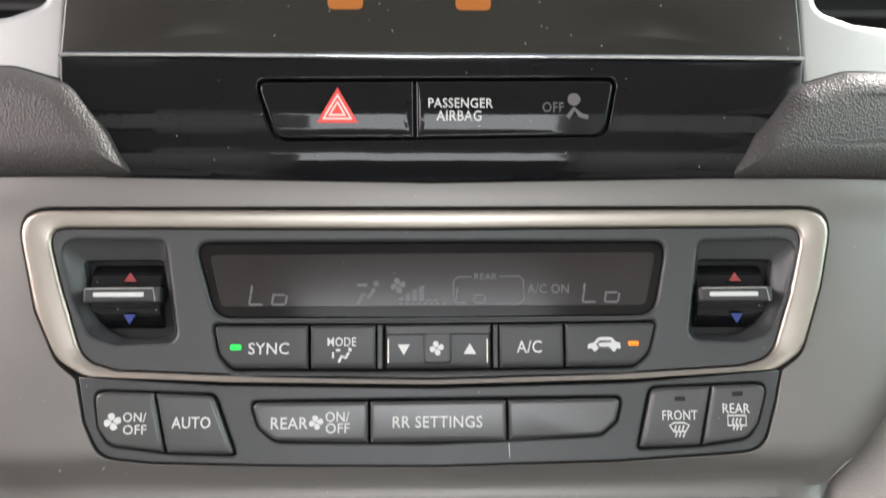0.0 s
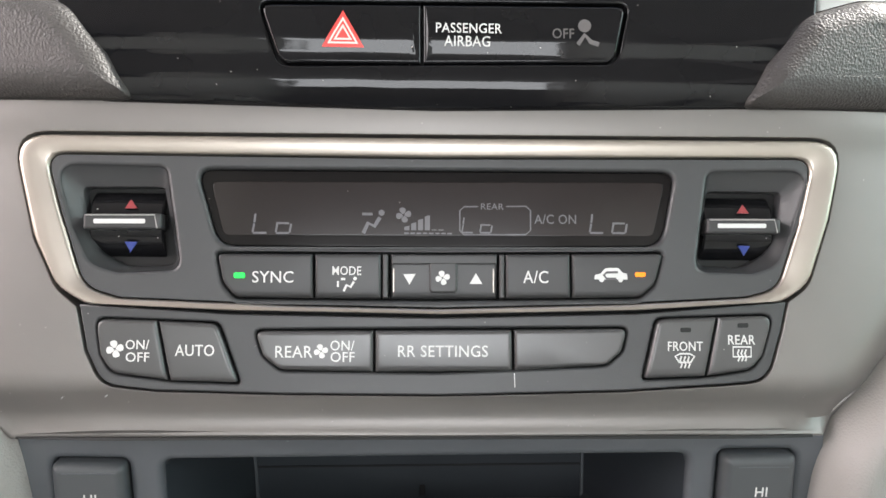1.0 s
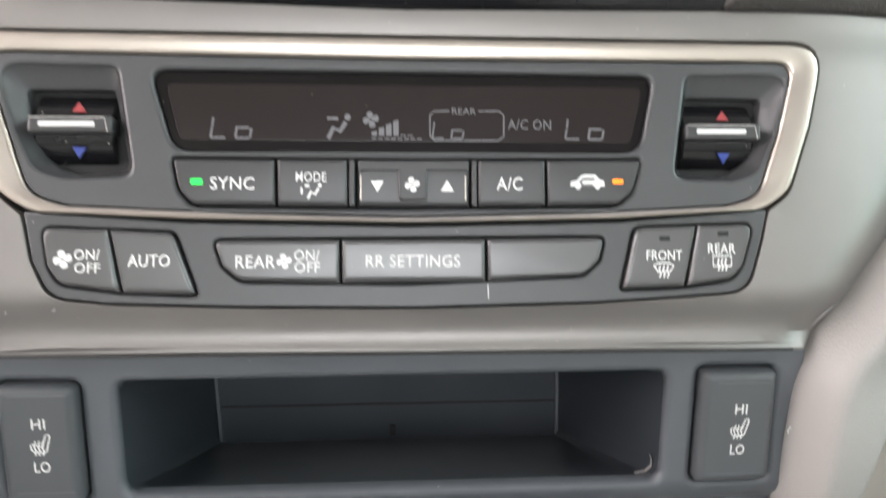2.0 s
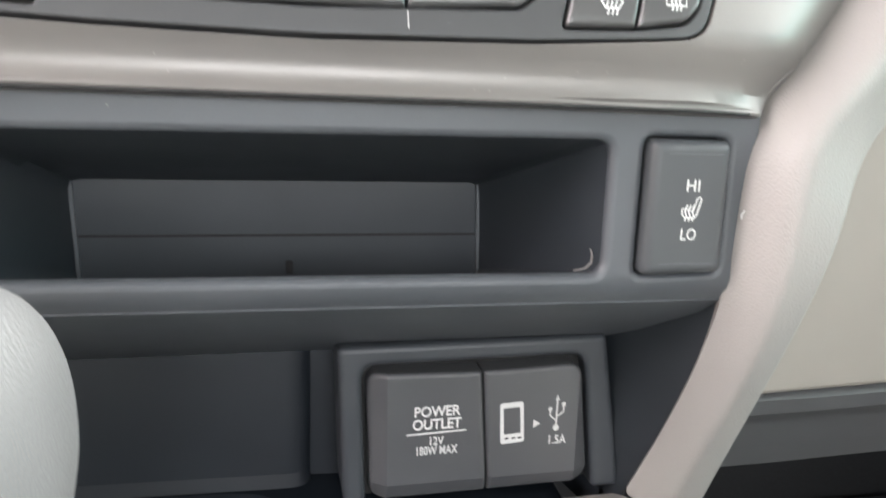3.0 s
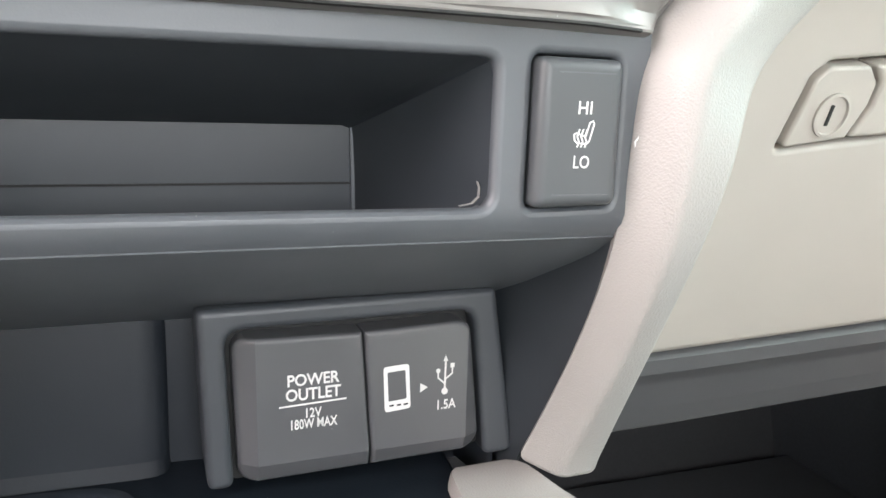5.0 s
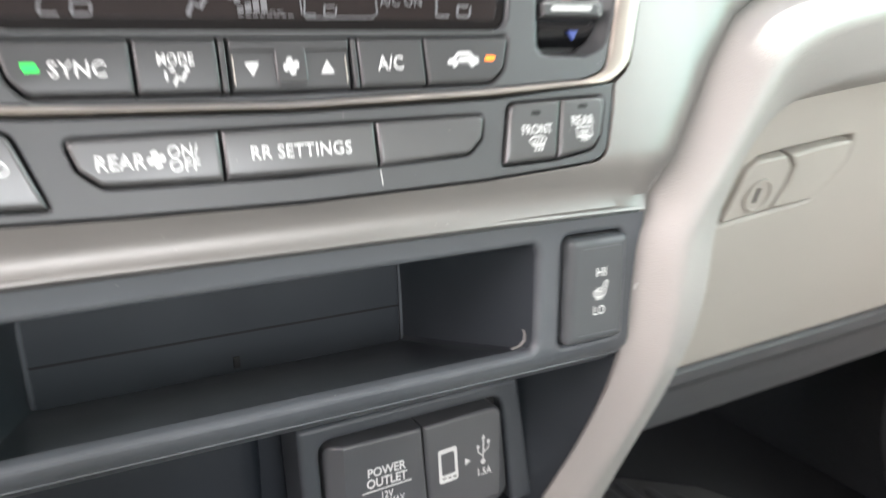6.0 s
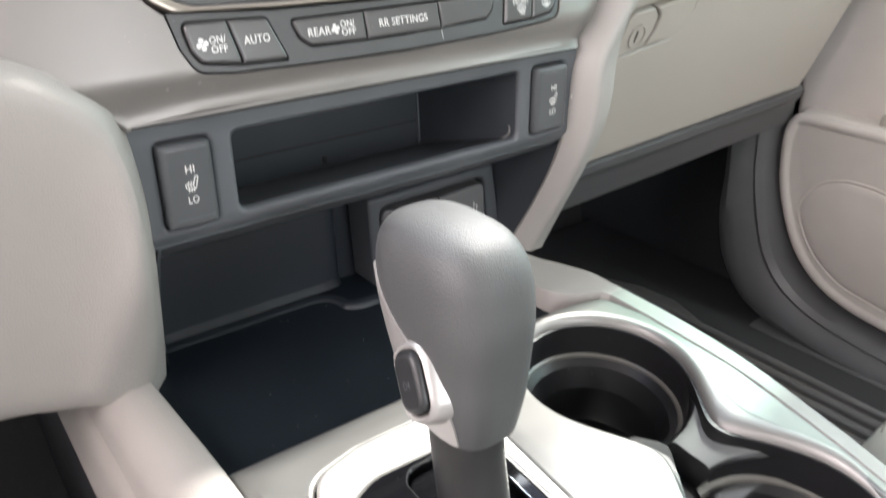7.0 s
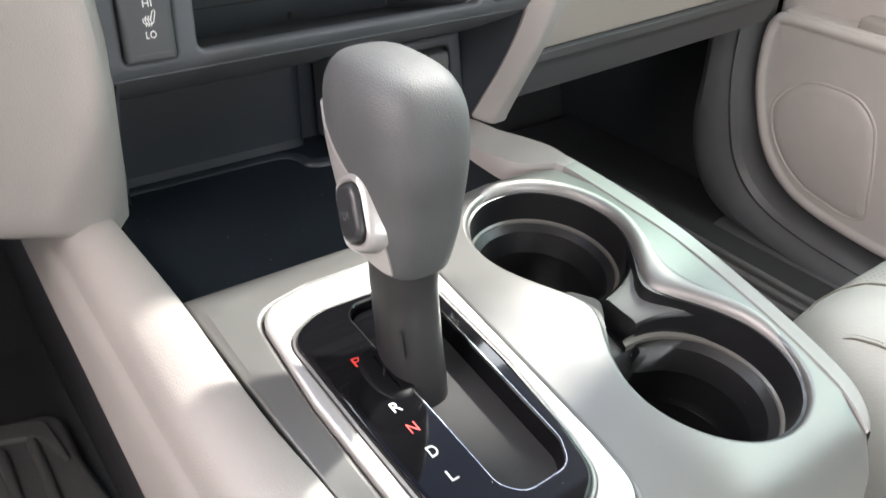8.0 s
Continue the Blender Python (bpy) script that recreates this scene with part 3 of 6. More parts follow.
legend(b_fan, lambda bm, a, z: (shape(bm, [(-10.0, 13.5), (-6.2, 13.6), (-8.1, 10.3)], a, z), shape(bm, [(10.3, 10.6), (14.2, 10.6), (12.2, 13.9)], a, z)), z=-0.25)
legend(b_fan, lambda bm, a, z: fan_icon(bm, 2.0, 12.4, 2.05, a, z), z=0.62)
for x in (-12.9, 17.6):
    legend(b_fan, lambda bm, a, z: stroke(bm, [(x, 15.2), (x, 8.0)], 0.35, a, z), M_BEZEL, "edge_mark", -0.3)
b_ac = button(rounded([(21.3, 19.6), (41.1, 19.8), (41.2, 6.4), (21.3, 6.2)], 0.5), "dark button", 0.6)
legend(b_ac, lambda bm, a, z: letters(bm, "A/C", 26.6, 10.9, 34.3, 14.7, a, z), z=0.75)
b_rec = button(rounded([(41.7, 19.8, 0.4), (70, 20.1, 1.3), (67.3, 10.7, 6), (62.8, 6.8, 4), (41.8, 6.4, 0.4)], 1), "dark button with an amber lamp", 0.6)


def car_icon(bm, a, z):
    x0, y0, x1, y1 = 48.5, 11.3, 58.8, 15.7
    w, h = x1 - x0, y1 - y0
    body = [(0, 0.2), (0.02, 0.5), (0.2, 0.62), (0.32, 0.95), (0.45, 1.0), (0.72, 1.0), (0.86, 0.66), (0.98, 0.6), (1, 0.2)]
    shape(bm, [(x0 + w * x, y0 + h * y) for x, y in body], a, z)
    for c in (0.22, 0.79):
        shape(bm, circle(x0 + w * c, y0 + h * 0.17, h * 0.17, 12), a, z + 0.02)


legend(b_rec, car_icon, z=0.75)
legend(b_rec, lambda bm, a, z: stroke(bm, [(55.8, 14.4), (52.3, 14.3), (51.4, 13.5), (52.3, 12.4), (55.3, 12.4)], 0.7, a, z), M_BUTTON, "arrow", 0.85)
lamp_bm = solid(rounded([(61.1, 14.4), (64.5, 14.4), (64.4, 13.0), (61.1, 13.0)], 0.6), 0.2, 0.85, 0.2)
part("indicator_lamp", mm(lamp_bm), M_AMBER, b_rec, "lit amber lamp")

# lower row of buttons
b_on = button(rounded([(-101.6, -0.3, 3), (-83.6, -0.8, 0.4), (-79.9, -18.6, 0.4), (-96.6, -16.2, 6), (-99.9, -11, 0)], 1), "dark grey button", 1.0, b=1.25)
legend(b_on, lambda bm, a, z: (letters(bm, "ON/", -92.3, -9.3, -85.4, -6.5, a, z), letters(bm, "OFF", -92.2, -13.0, -85.3, -10.2, a, z), fan_icon(bm, -95.4, -9.2, 2.4, a, z)), z=1.15)
b_auto = button(rounded([(-83.0, -0.9, 0.4), (-65.8, -1.7, 3), (-59.1, -19.3, 1), (-79.2, -18.7, 0.4)], 1), "dark grey button", 1.0, b=1.25)
legend(b_auto, lambda bm, a, z: letters(bm, "AUTO", -77.8, -11.3, -66.2, -7.9, a, z), z=1.15)
b_rear = button(rounded([(-54.4, -3.9, 2), (-18.9, -3.7, 0.4), (-18.8, -16.1, 0.4), (-46.8, -15.4, 5), (-51.9, -11.2, 3)], 1), "dark grey button", 1.0, b=1.25)
legend(b_rear, lambda bm, a, z: (letters(bm, "REAR", -48.1, -11.7, -37.0, -8.2, a, z), fan_icon(bm, -34.5, -9.8, 2.0, a, z), letters(bm, "ON/", -31.7, -9.6, -24.5, -6.6, a, z), letters(bm, "OFF", -31.6, -13.0, -24.4, -10.0, a, z)), z=1.15)
b_rr = button(rounded([(-18.3, -3.7), (23.2, -3.4), (23.3, -15.8), (-18.2, -16.1)], 0.5), "dark grey button", 1.0, b=1.25)
legend(b_rr, lambda bm, a, z: letters(bm, "RR SETTINGS", -11.4, -11.5, 15.8, -8.0, a, z), z=1.15)
b_blank = button(rounded([(23.8, -3.4, 0.4), (58.7, -2.9, 2), (56.8, -9.9, 3), (52.2, -13.9, 5), (23.9, -15.7, 0.4)], 1), "blank dark grey button", 1.0, b=1.25)
b_front = button(rounded([(68.2, 0.0, 3), (86.4, 0.7, 0.4), (82.6, -17.4, 0.4), (63.9, -18.1, 1)], 1), "dark grey button with a small slot lamp", 1.0, b=1.25)


def screen_icon(bm, cx, cy, w, h, a, z, curved):
    if curved:
        stroke(bm, [(cx - w * 0.5, cy + h * 0.28), (cx - w * 0.25, cy + h * 0.45), (cx + w * 0.25, cy + h * 0.45), (cx + w * 0.5, cy + h * 0.28), (cx + w * 0.3, cy - h * 0.12), (cx - w * 0.3, cy - h * 0.12)], 0.5, a, z, True)
    else:
        stroke(bm, [(cx - w * 0.5, cy + h * 0.45), (cx + w * 0.5, cy + h * 0.45), (cx + w * 0.5, cy - h * 0.2), (cx - w * 0.5, cy - h * 0.2)], 0.5, a, z, True)
    for k in (-1, 0, 1):
        x = cx + k * w * 0.2
        stroke(bm, [(x - 0.15, cy - h * 0.5), (x + 0.3, cy - h * 0.25), (x - 0.3, cy), (x + 0.15, cy + h * 0.28)], 0.45, a, z)


legend(b_front, lambda bm, a, z: (letters(bm, "FRONT", 71.0, -9.6, 81.8, -6.7, a, z), screen_icon(bm, 76.2, -12.5, 6.0, 4.6, a, z, True)), z=1.15)
legend(b_front, lambda bm, a, z: shape(bm, rounded([(74.9, -2.5), (78.2, -2.5), (78.2, -3.9), (74.9, -3.9)], 0.5), a, z), M_GAP, "slot_lamp", 1.1)
b_defog = button(rounded([(87.0, 0.7, 0.4), (104.2, 1.3, 3), (100.6, -11, 0), (97.0, -15.3, 6), (83.3, -17.4, 0.4)], 1), "dark grey button with a small slot lamp", 1.0, b=1.25)
legend(b_defog, lambda bm, a, z: (letters(bm, "REAR", 89.7, -7.6, 98.1, -4.7, a, z), screen_icon(bm, 94.0, -10.4, 5.6, 4.6, a, z, False)), z=1.15)
legend(b_defog, lambda bm, a, z: shape(bm, rounded([(92.7, -1.1), (96.1, -1.0), (96.1, -2.4), (92.7, -2.5)], 0.5), a, z), M_GAP, "slot_lamp", 1.1)

# display
display = part("display", mm(solid(inset(DISP, 0.2), -8, -1.6, 0.3)), M_LCD, unit, "dark display glass with faint segments")
lcd = rounded([(-68.6, 41.4), (71.2, 42.4), (67.4, 25.6), (-64.6, 25.2)], 2)
part("lcd_pane", mm(solid(lcd, -3, -1.45, 0.1)), M_LCD_IN, display)


def seven(bm, x, y, w, h, segs, a, z, t=0.85):
    """Bars of a seven-segment figure."""
    k = 0.09 * h
    place = {"a": ((0, h), (w, h)), "g": ((0, h / 2), (w, h / 2)), "d": ((0, 0), (w, 0)), "f": ((k, h / 2), (k * 1.6, h)), "e": ((0, 0), (k, h / 2)), "b": ((w + k, h / 2), (w + k * 1.6, h)), "c": ((w, 0), (w + k, h / 2))}
    for s in segs:
        (x0, y0), (x1, y1) = place[s]
        d = Vector((x1 - x0, y1 - y0)).normalized() * 0.25 * t
        stroke(bm, [(x + x0 + d.x, y + y0 + d.y), (x + x1 - d.x, y + y1 - d.y)], t, a, z)


def lcd_signs(bm, a, z):
    for x, y in ((-56.0, 25.9), (7.9, 26.4), (47.6, 26.6)):
        k = 1.0 if abs(x) > 20 else 0.8
        seven(bm, x, y, 4.4 * k, 6.0 * k, "fed", a, z, 0.6 * k)
        seven(bm, x + 7.0 * k, y, 4.2 * k, 6.0 * k, "gecd", a, z, 0.6 * k)
    person_icon(bm, -19.3, 29.3, 7.2, a, z)
    stroke(bm, [(-22.7, 31.9), (-19.5, 31.9)], 0.8, a, z)
    fan_icon(bm, -10.0, 31.7, 2.2, a, z)
    for k in range(6):
        x = -9.8 + 2.1 * k
        shape(bm, [(x, 27.0), (x + 1.6, 27.0), (x + 1.6, 28.0 + 1.1 * k + 0.4), (x, 28.0 + 1.1 * k)] if k < 4 else [(x, 27.0), (x + 1.6, 27.0), (x + 1.6, 27.3), (x, 27.3)], a, z)
    for k in range(8):
        x = -9.8 + 1.9 * k
        stroke(bm, [(x, 26.1), (x + 1.4, 26.1)], 0.4, a, z)
    letters(bm, "A/C ON", 30.4, 29.3, 43.4, 32.2, a, z)
    letters(bm, "REAR", 13.8, 33.6, 20.9, 35.5, a, z)
    stroke(bm, [(13.0, 34.5), (8.6, 34.4), (7.3, 33.2), (7.3, 27.0), (8.6, 25.7), (27.6, 25.9), (29.2, 27.2), (29.2, 33.4), (27.8, 34.7), (21.6, 34.6)], 0.4, a, z)


bm = bmesh.new()
lcd_signs(bm, -1.5, -1.38)
tagged(part("lcd_sign", mm(bm), M_SEG, display, flat=True), kind="stuff")

# temperature rockers in their recesses
WELL_L = rounded([(-108.0, 39.6, 1.5), (-83.6, 39.8, 1.5), (-78.8, 16.0, 3), (-94.5, 15.4, 8), (-102.6, 19.6, 8), (-106.6, 30, 4)], 3, 5)
WELL_R = rounded([(109.4, 40.0, 1.5), (85.6, 40.0, 1.5), (81.8, 16.4, 3), (96.6, 16.0, 8), (104.4, 20.2, 8), (108.0, 30.4, 4)], 3, 5)
for side, rec, cx in (("l", REC_L, -94.4), ("r", REC_R, 95.4)):
    lip = by_angle(inset(rec, -0.1), 120, (cx, 29))
    edge = WELL_L if side == "l" else WELL_R
    rim = by_angle(edge, 120, (cx, 29))
    bm = bmesh.new()
    loft(bm, [ring3(lip, -0.5), ring3(between(lip, rim, 0.12), -1.2), ring3(between(lip, rim, 0.5), -2.6), ring3(between(lip, rim, 0.94), -4.2), ring3(rim, -5.0), ring3(rim, -9.0)])
    part("recess", mm(bm), M_DARK, unit)
    bm = bmesh.new()
    shape(bm, inset(edge, -0.5), -9.2, -8.2)
    part("well", mm(bm), M_GAP, unit)
    drum = bmesh.new()
    prof = [(-11.2 * math.sin(radians(a)), -14.5 + 11.2 * math.cos(radians(a))) for a in range(-75, 76, 10)]
    x0, x1 = cx - 11.3, cx + 11.0
    loft(drum, [[(x0, 28.6 + p[0] * 1.05, p[1]) for p in prof], [(x0 + 0.6, 28.6 + p[0] * 1.05, p[1] + 0.5) for p in prof], [(x1 - 0.6, 28.6 + p[0] * 1.05, p[1] + 0.5) for p in prof], [(x1, 28.6 + p[0] * 1.05, p[1]) for p in prof]], closed=False)
    rocker = part("temperature_rocker", mm(drum), M_GLOSS, unit, "gloss black rocker with red and blue arrows")
    bar = solid(rounded([(cx - 11.6, 31.2), (cx + 11.6, 31.4), (cx + 11.6, 26.6), (cx - 11.6, 26.4)], 0.8), -6, 0.9, 0.9)
    part("rocker_bar", mm(bar), M_KEY, rocker)
    bm = stroke(bmesh.new(), [(cx - 10.9, 30.75), (cx + 9.6, 30.9), (cx + 10.4, 26.9)], 0.34, 0.4, 0.98)
    part("rocker_edge", mm(bm), M_TRIM, rocker)
    line = solid(rounded([(cx - 8.4, 29.6), (cx + 6.9, 29.7), (cx + 6.9, 28.3), (cx - 8.4, 28.2)], 0.5), 0.5, 1.02, 0.05)
    part("white_line", mm(line), M_PRINT, rocker)
    up = bmesh.new()
    shape(up, [(cx - 0.6, 33.2), (cx + 3.2, 33.2), (cx + 1.2, 35.9)], -3.4, -2.9)
    part("warm_arrow", mm(up), M_WARM, rocker)
    dn = bmesh.new()
    shape(dn, [(cx - 0.4, 23.0), (cx + 3.4, 23.0), (cx + 1.4, 19.9)], -3.6, -2.95)
    part("cool_arrow", mm(dn), M_COOL, rocker)

# ---- gloss black head unit above ----
head = thing("head_unit", STACK @ Matrix.Translation((0, -0.0014, 0.0035)), "gloss black display unit with chrome strip and hazard switch", "display unit")


def gloss_form(co):
    x, s, z = co
    t = min(1, max(0, (86.5 - s) / 6.5))
    z -= 1.1 * t * t * (3 - 2 * t)
    if s < 75:
        z -= ((75 - s) / 9) ** 2 * 2.7
    return Vector((x, s, z - max(0, abs(x) - 60) ** 2 * 0.0008))


def keyed(loop, z0, z1, b):
    """A plate with a rounded rim and a fine grid over its face, so that it can be bowed."""
    return plate(loop, [], z0, z1, b=b, grid=1.6)


outline = rounded([(-114.8, 103.9, 1), (-114.2, 94, 4), (-101, 66.4, 2), (0, 64.8, 0), (104, 66.8, 2), (117.6, 94, 4), (118.6, 104.0, 1), (0, 103.0, 0)], 2, 4)
pod = rounded([(-54.2, 96.2, 3), (58.4, 97.4, 3), (54.8, 79.0, 5), (-47.8, 77.0, 5)], 4, 5)
bm = plate(outline, [pod], -3, 3.4, b=0.8, hole_b=0.6, hole_depth=-2.5, grid=2.2)
part("gloss_panel", mm(warp(bm, gloss_form)), M_GLOSS, head)
bm = bmesh.new()
shape(bm, inset(pod, -1), -3.5, -2.6)
part("switch_backing", mm(bm), M_GAP, head)
hz = part("hazard_switch", mm(warp(keyed(rounded([(-53.2, 95.3, 2.4), (-5.2, 95.9, 0.4), (-5.0, 78.3, 0.4), (-47.2, 78.0, 4.5)], 2), -4, 3.5, 0.8), gloss_form)), M_GLOSS, head, "gloss black switch with a red triangle")


def triangle(bm, r0, r1, a, z):
    c = (-28.5, 86.4)
    lo = [(c[0] + r0 * math.cos(radians(q)), c[1] + r0 * math.sin(radians(q))) for q in (90, 210, 330)]
    if r1:
        hi = [(c[0] + r1 * math.cos(radians(q)), c[1] + r1 * math.sin(radians(q))) for q in (90, 210, 330)]
        loft(bm, [ring3(lo, a), ring3(lo, z), ring3(hi, z), ring3(hi, a)])
    else:
        shape(bm, lo, a, z)
    long = [e for e in bm.edges if e.calc_length() > 2.5]
    bmesh.ops.subdivide_edges(bm, edges=long, cuts=7, use_grid_fill=True)
    return bm


part("triangle", mm(warp(triangle(bmesh.new(), 7.3, 5.4, 3.2, 3.66), gloss_form)), M_RED, hz)
part("triangle", mm(warp(triangle(bmesh.new(), 5.4, 4.3, 3.2, 3.66), gloss_form)), M_PINK, hz)
part("triangle", mm(warp(triangle(triangle(bmesh.new(), 4.3, 3.2, 3.2, 3.66), 2.1, 0, 3.2, 3.66), gloss_form)), M_RED, hz)
part("triangle", mm(warp(triangle(bmesh.new(), 3.2, 2.1, 3.2, 3.66), gloss_form)), M_PINK, hz)
ab = part("airbag_indicator", mm(warp(keyed(rounded([(-4.5, 95.9, 0.4), (57.2, 96.5, 2.4), (53.8, 79.4, 4.5), (-4.3, 78.3, 0.4)], 2), -4, 3.5, 0.8), gloss_form)), M_GLOSS, head, "gloss black warning panel with white lettering")
bm = letters(letters(bmesh.new(), "PASSENGER", -0.6, 87.5, 19.3, 90.5, 3.2, 3.62), "AIRBAG", 1.9, 83.5, 15.8, 86.6, 3.2, 3.62)
part("lettering", mm(warp(bm, gloss_form)), M_PRINT, ab, flat=True)
bm = letters(bmesh.new(), "OFF", 34.7, 86.3, 41.3, 89.4, 3.2, 3.6)
shape(bm, circle(44.5, 90.3, 2.0, 14), 3.2, 3.6)
stroke(bm, [(42.5, 84.6), (44.5, 87.5), (46.4, 85.4), (48.9, 84.7)], 1.3, 3.2, 3.6)
part("faint_sign", mm(warp(bm, gloss_form)), M_FAINT, ab, flat=True)
bm = bmesh.new()
edge = [(-115.0, 104.6), (-60, 103.9), (0, 103.7), (60, 104.1), (118.8, 104.9)]
loft(bm, [[(x, y + 0.75 * math.cos(q), 3.0 + 0.8 * math.sin(q)) for x, y in edge] for q in [math.pi * k / 10 for k in range(11)]], closed=False)
part("chrome_strip", mm(warp(bm, gloss_form)), M_CHROME, head)
screen_out = rounded([(-115.0, 105.3, 1), (0, 104.5, 0), (118.8, 105.6, 1), (115, 190, 6), (-111, 190, 6)], 2, 4)
screen = part("screen", mm(warp(plate(screen_out, [], -4, 2.6, b=0.7, grid=12), gloss_form)), M_SCREEN, head, "dusty dark screen with amber icons")
for x in (-26.5, 13.5):
    part("icon", mm(solid(rounded([(x - 5.5, 119), (x + 5.5, 119), (x + 5.5, 129), (x - 5.5, 129)], 2), 2, 2.75, 0.1)), M_SCREEN_GLOW, screen)

# ---- vents and leather pads beside the head unit ----
for s in (-1, 1):
    off = 0.0 if s > 0 else 4.2
    vent = thing("air_vent", STACK, "air vent opening in pale silver surround", "air vent", "dashboard vents")
    surround = rounded([(119.4, 88, 1), (118.6, 190, 2), (260, 190, 4), (260, 92, 4)], 2, 4)
    hole = rounded([(125, 121, 6), (138, 116.8, 8), (250, 116.2, 10), (250, 178, 10), (127, 178, 10)], 6, 5)
    bm = plate(surround, [hole], -5, 2.0, b=1.2, hole_b=3, hole_depth=-25, grid=5)
    for v in bm.verts:
        v.co.x = s * v.co.x + off
        v.co.z += bow(v.co.x)
    part("surround", mm(bm), M_VENT, vent)
    bm = bmesh.new()
    shape(bm, [(s * x + off, y) for x, y in inset(hole, -2)][::s], -38, -34)
    part("duct", mm(bm), M_GAP, vent)
    for k in range(4):
        bm = solid(rounded([(s * 130, 127 + 13 * k), (s * 250, 127 + 13 * k), (s * 250, 130 + 13 * k), (s * 130, 130 + 13 * k)], 1), -34, -20, 0.8)
        part("slat", mm(bm), M_GAP, vent)
    pad = thing("dashboard_pad", STACK, "padded black grained leather pad on the dashboard", "dashboard pad", "dashboard pads")
    loop = rounded([(93.5, 65.2, 2.5), (101, 79, 10), (113.5, 94.5, 14), (132, 100, 20), (200, 104, 0), (300, 106, 0), (300, 66, 0), (150, 65.4, 0)], 3, 6)
    if s < 0:
        loop = moved(loop, lambda x, y: (3.4 - x, y))
    bm = bmesh.new()
    rings = [ring3(loop, -6), ring3(loop, 3)]
    for a in (10, 20, 30, 40, 50, 60, 70, 80, 90):
        rings.append(ring3(inset(loop, 9 * (1 - math.cos(radians(a)))), 1 + 8 * math.sin(radians(a))))
    loft(bm, rings, cap1=True)
    for v in bm.verts:
        v.co.z += bow(v.co.x)
    part("padding", mm(bm), M_BLACK_L, pad)
    bm = bmesh.new()
    loft(bm, [ring3(inset(loop, -1.0), -6), ring3(inset(loop, -1.0), -1.0), ring3(inset(loop, -0.3), 0.2), ring3(inset(loop, 0.6), 0.2)])
    for v in bm.verts:
        v.co.z += bow(v.co.x)
    part("edge_piping", mm(bm), M_GAP, pad, "narrow black edge under the leather pad")


# ---- lower panel with the open pocket ----
LOWER = Matrix(((1, 0, 0, 0.0), (0, 0, -1, 0.218), (0, 1, 0, 0.585), (0, 0, 0, 1))) @ Matrix.Rotation(radians(0.45), 4, "Z")
lower = thing("lower_dash_panel", LOWER, "dark grey plastic panel with open pocket and seat heater switches", "dashboard panel")
FACE = rounded([(-129.4, 30.0, 0), (126, 28.5, 0), (126.5, -24, 0), (125.5, -28.6, 0), (-127.5, -28.8, 0), (-128.6, -24, 0)], 0, 2)
POCKET = rounded([(-85.8, 18.0, 4), (82.2, 18.5, 4), (82.6, -19.6, 5), (-85.8, -19.3, 5)], 4, 5)
SW_R = rounded([(92.0, 19.8, 3), (117.2, 19.6, 3), (117.8, -19.0, 3), (92.2, -19.6, 3)], 3, 5)
SW_L = rounded([(-119.8, 19.0, 3), (-96.2, 18.4, 3), (-96.2, -20.6, 3), (-120.0, -20.0, 3)], 3, 5)


def face_form(co):
    z = co.z
    if co.y < -20:
        z -= 5.0 * ((-20 - co.y) / 8.7) ** 2
    return Vector((co.x, co.y, z))


bm = plate(FACE, [POCKET, SW_R, SW_L], -4, 0, b=0.3, hole_b=2.2, hole_depth=-5, grid=7)
part("face", mm(warp(bm, face_form)), M_LOWER, lower)
bm = bmesh.new()
back = rounded([(-72.5, -3.5, 3), (63.5, -3.5, 3), (65.5, -38.0, 3), (-72.5, -38.0, 3)], 3, 5)
back = resample(back, 120, (0, 0))
mouth = resample(POCKET, 120, (0, 22))
loft(bm, [ring3(mouth, -3), ring3(between(mouth, back, 0.06), -7), ring3(between(mouth, back, 0.55), -40), ring3(back, -72)], cap1=True)
liner = part("pocket_liner", mm(bm), M_POCKET_SHADED, lower)
bm = stroke(bmesh.new(), [(-72, -22.5), (65, -22.3)], 0.7, -72, -71.5)
part("seam", mm(bm), M_GAP, liner)
for x in (63.6, -72.4):
    bm = stroke(bmesh.new(), [(x, -3.6), (x + 1.2, -37)], 1.2, -72, -70.7)
    part("corner_rib", mm(bm), M_LOWER, liner)
bm = stroke(bmesh.new(), [(76.0, -19.3), (79.4, -18.7), (81.2, -17.0), (81.3, -14.6), (80.7, -13.0)], 0.14, -6.5, -5.2)
part("moulding_mark", mm(bm), M_TRIM, liner)
bm = solid(rounded([(-4.0, -31.6), (-1.6, -31.6), (-1.6, -36.0), (-4.0, -36.0)], 0.4), -72, -70.8, 0.3)
part("notch", mm(bm), M_GAP, liner)
bm = stroke(bmesh.new(), [(-81.5, -19.75), (78, -19.75)], 0.22, -4, -3.1)
part("edge_glint", mm(bm), M_TRIM, liner)


def seat_icon(bm, cx, cy, a, z):
    stroke(bm, [(cx - 1.9, cy - 2.3), (cx - 2.7, cy - 1.6), (cx - 2.9, cy - 0.1), (cx - 2.2, cy + 0.2), (cx + 0.5, cy - 0.7), (cx + 1.5, cy + 2.9), (cx + 2.4, cy + 3.3), (cx + 2.8, cy + 2.7), (cx + 1.6, cy - 1.9), (cx + 0.9, cy - 2.5)], 0.42, a, z, True)
    for k in (-1.7, -0.6, 0.5):
        stroke(bm, [(cx + k - 0.1, cy - 3.4), (cx + k + 0.35, cy - 2.0), (cx + k - 0.25, cy - 0.6), (cx + k + 0.35, cy + 1.2)], 0.40, a, z + 0.03)


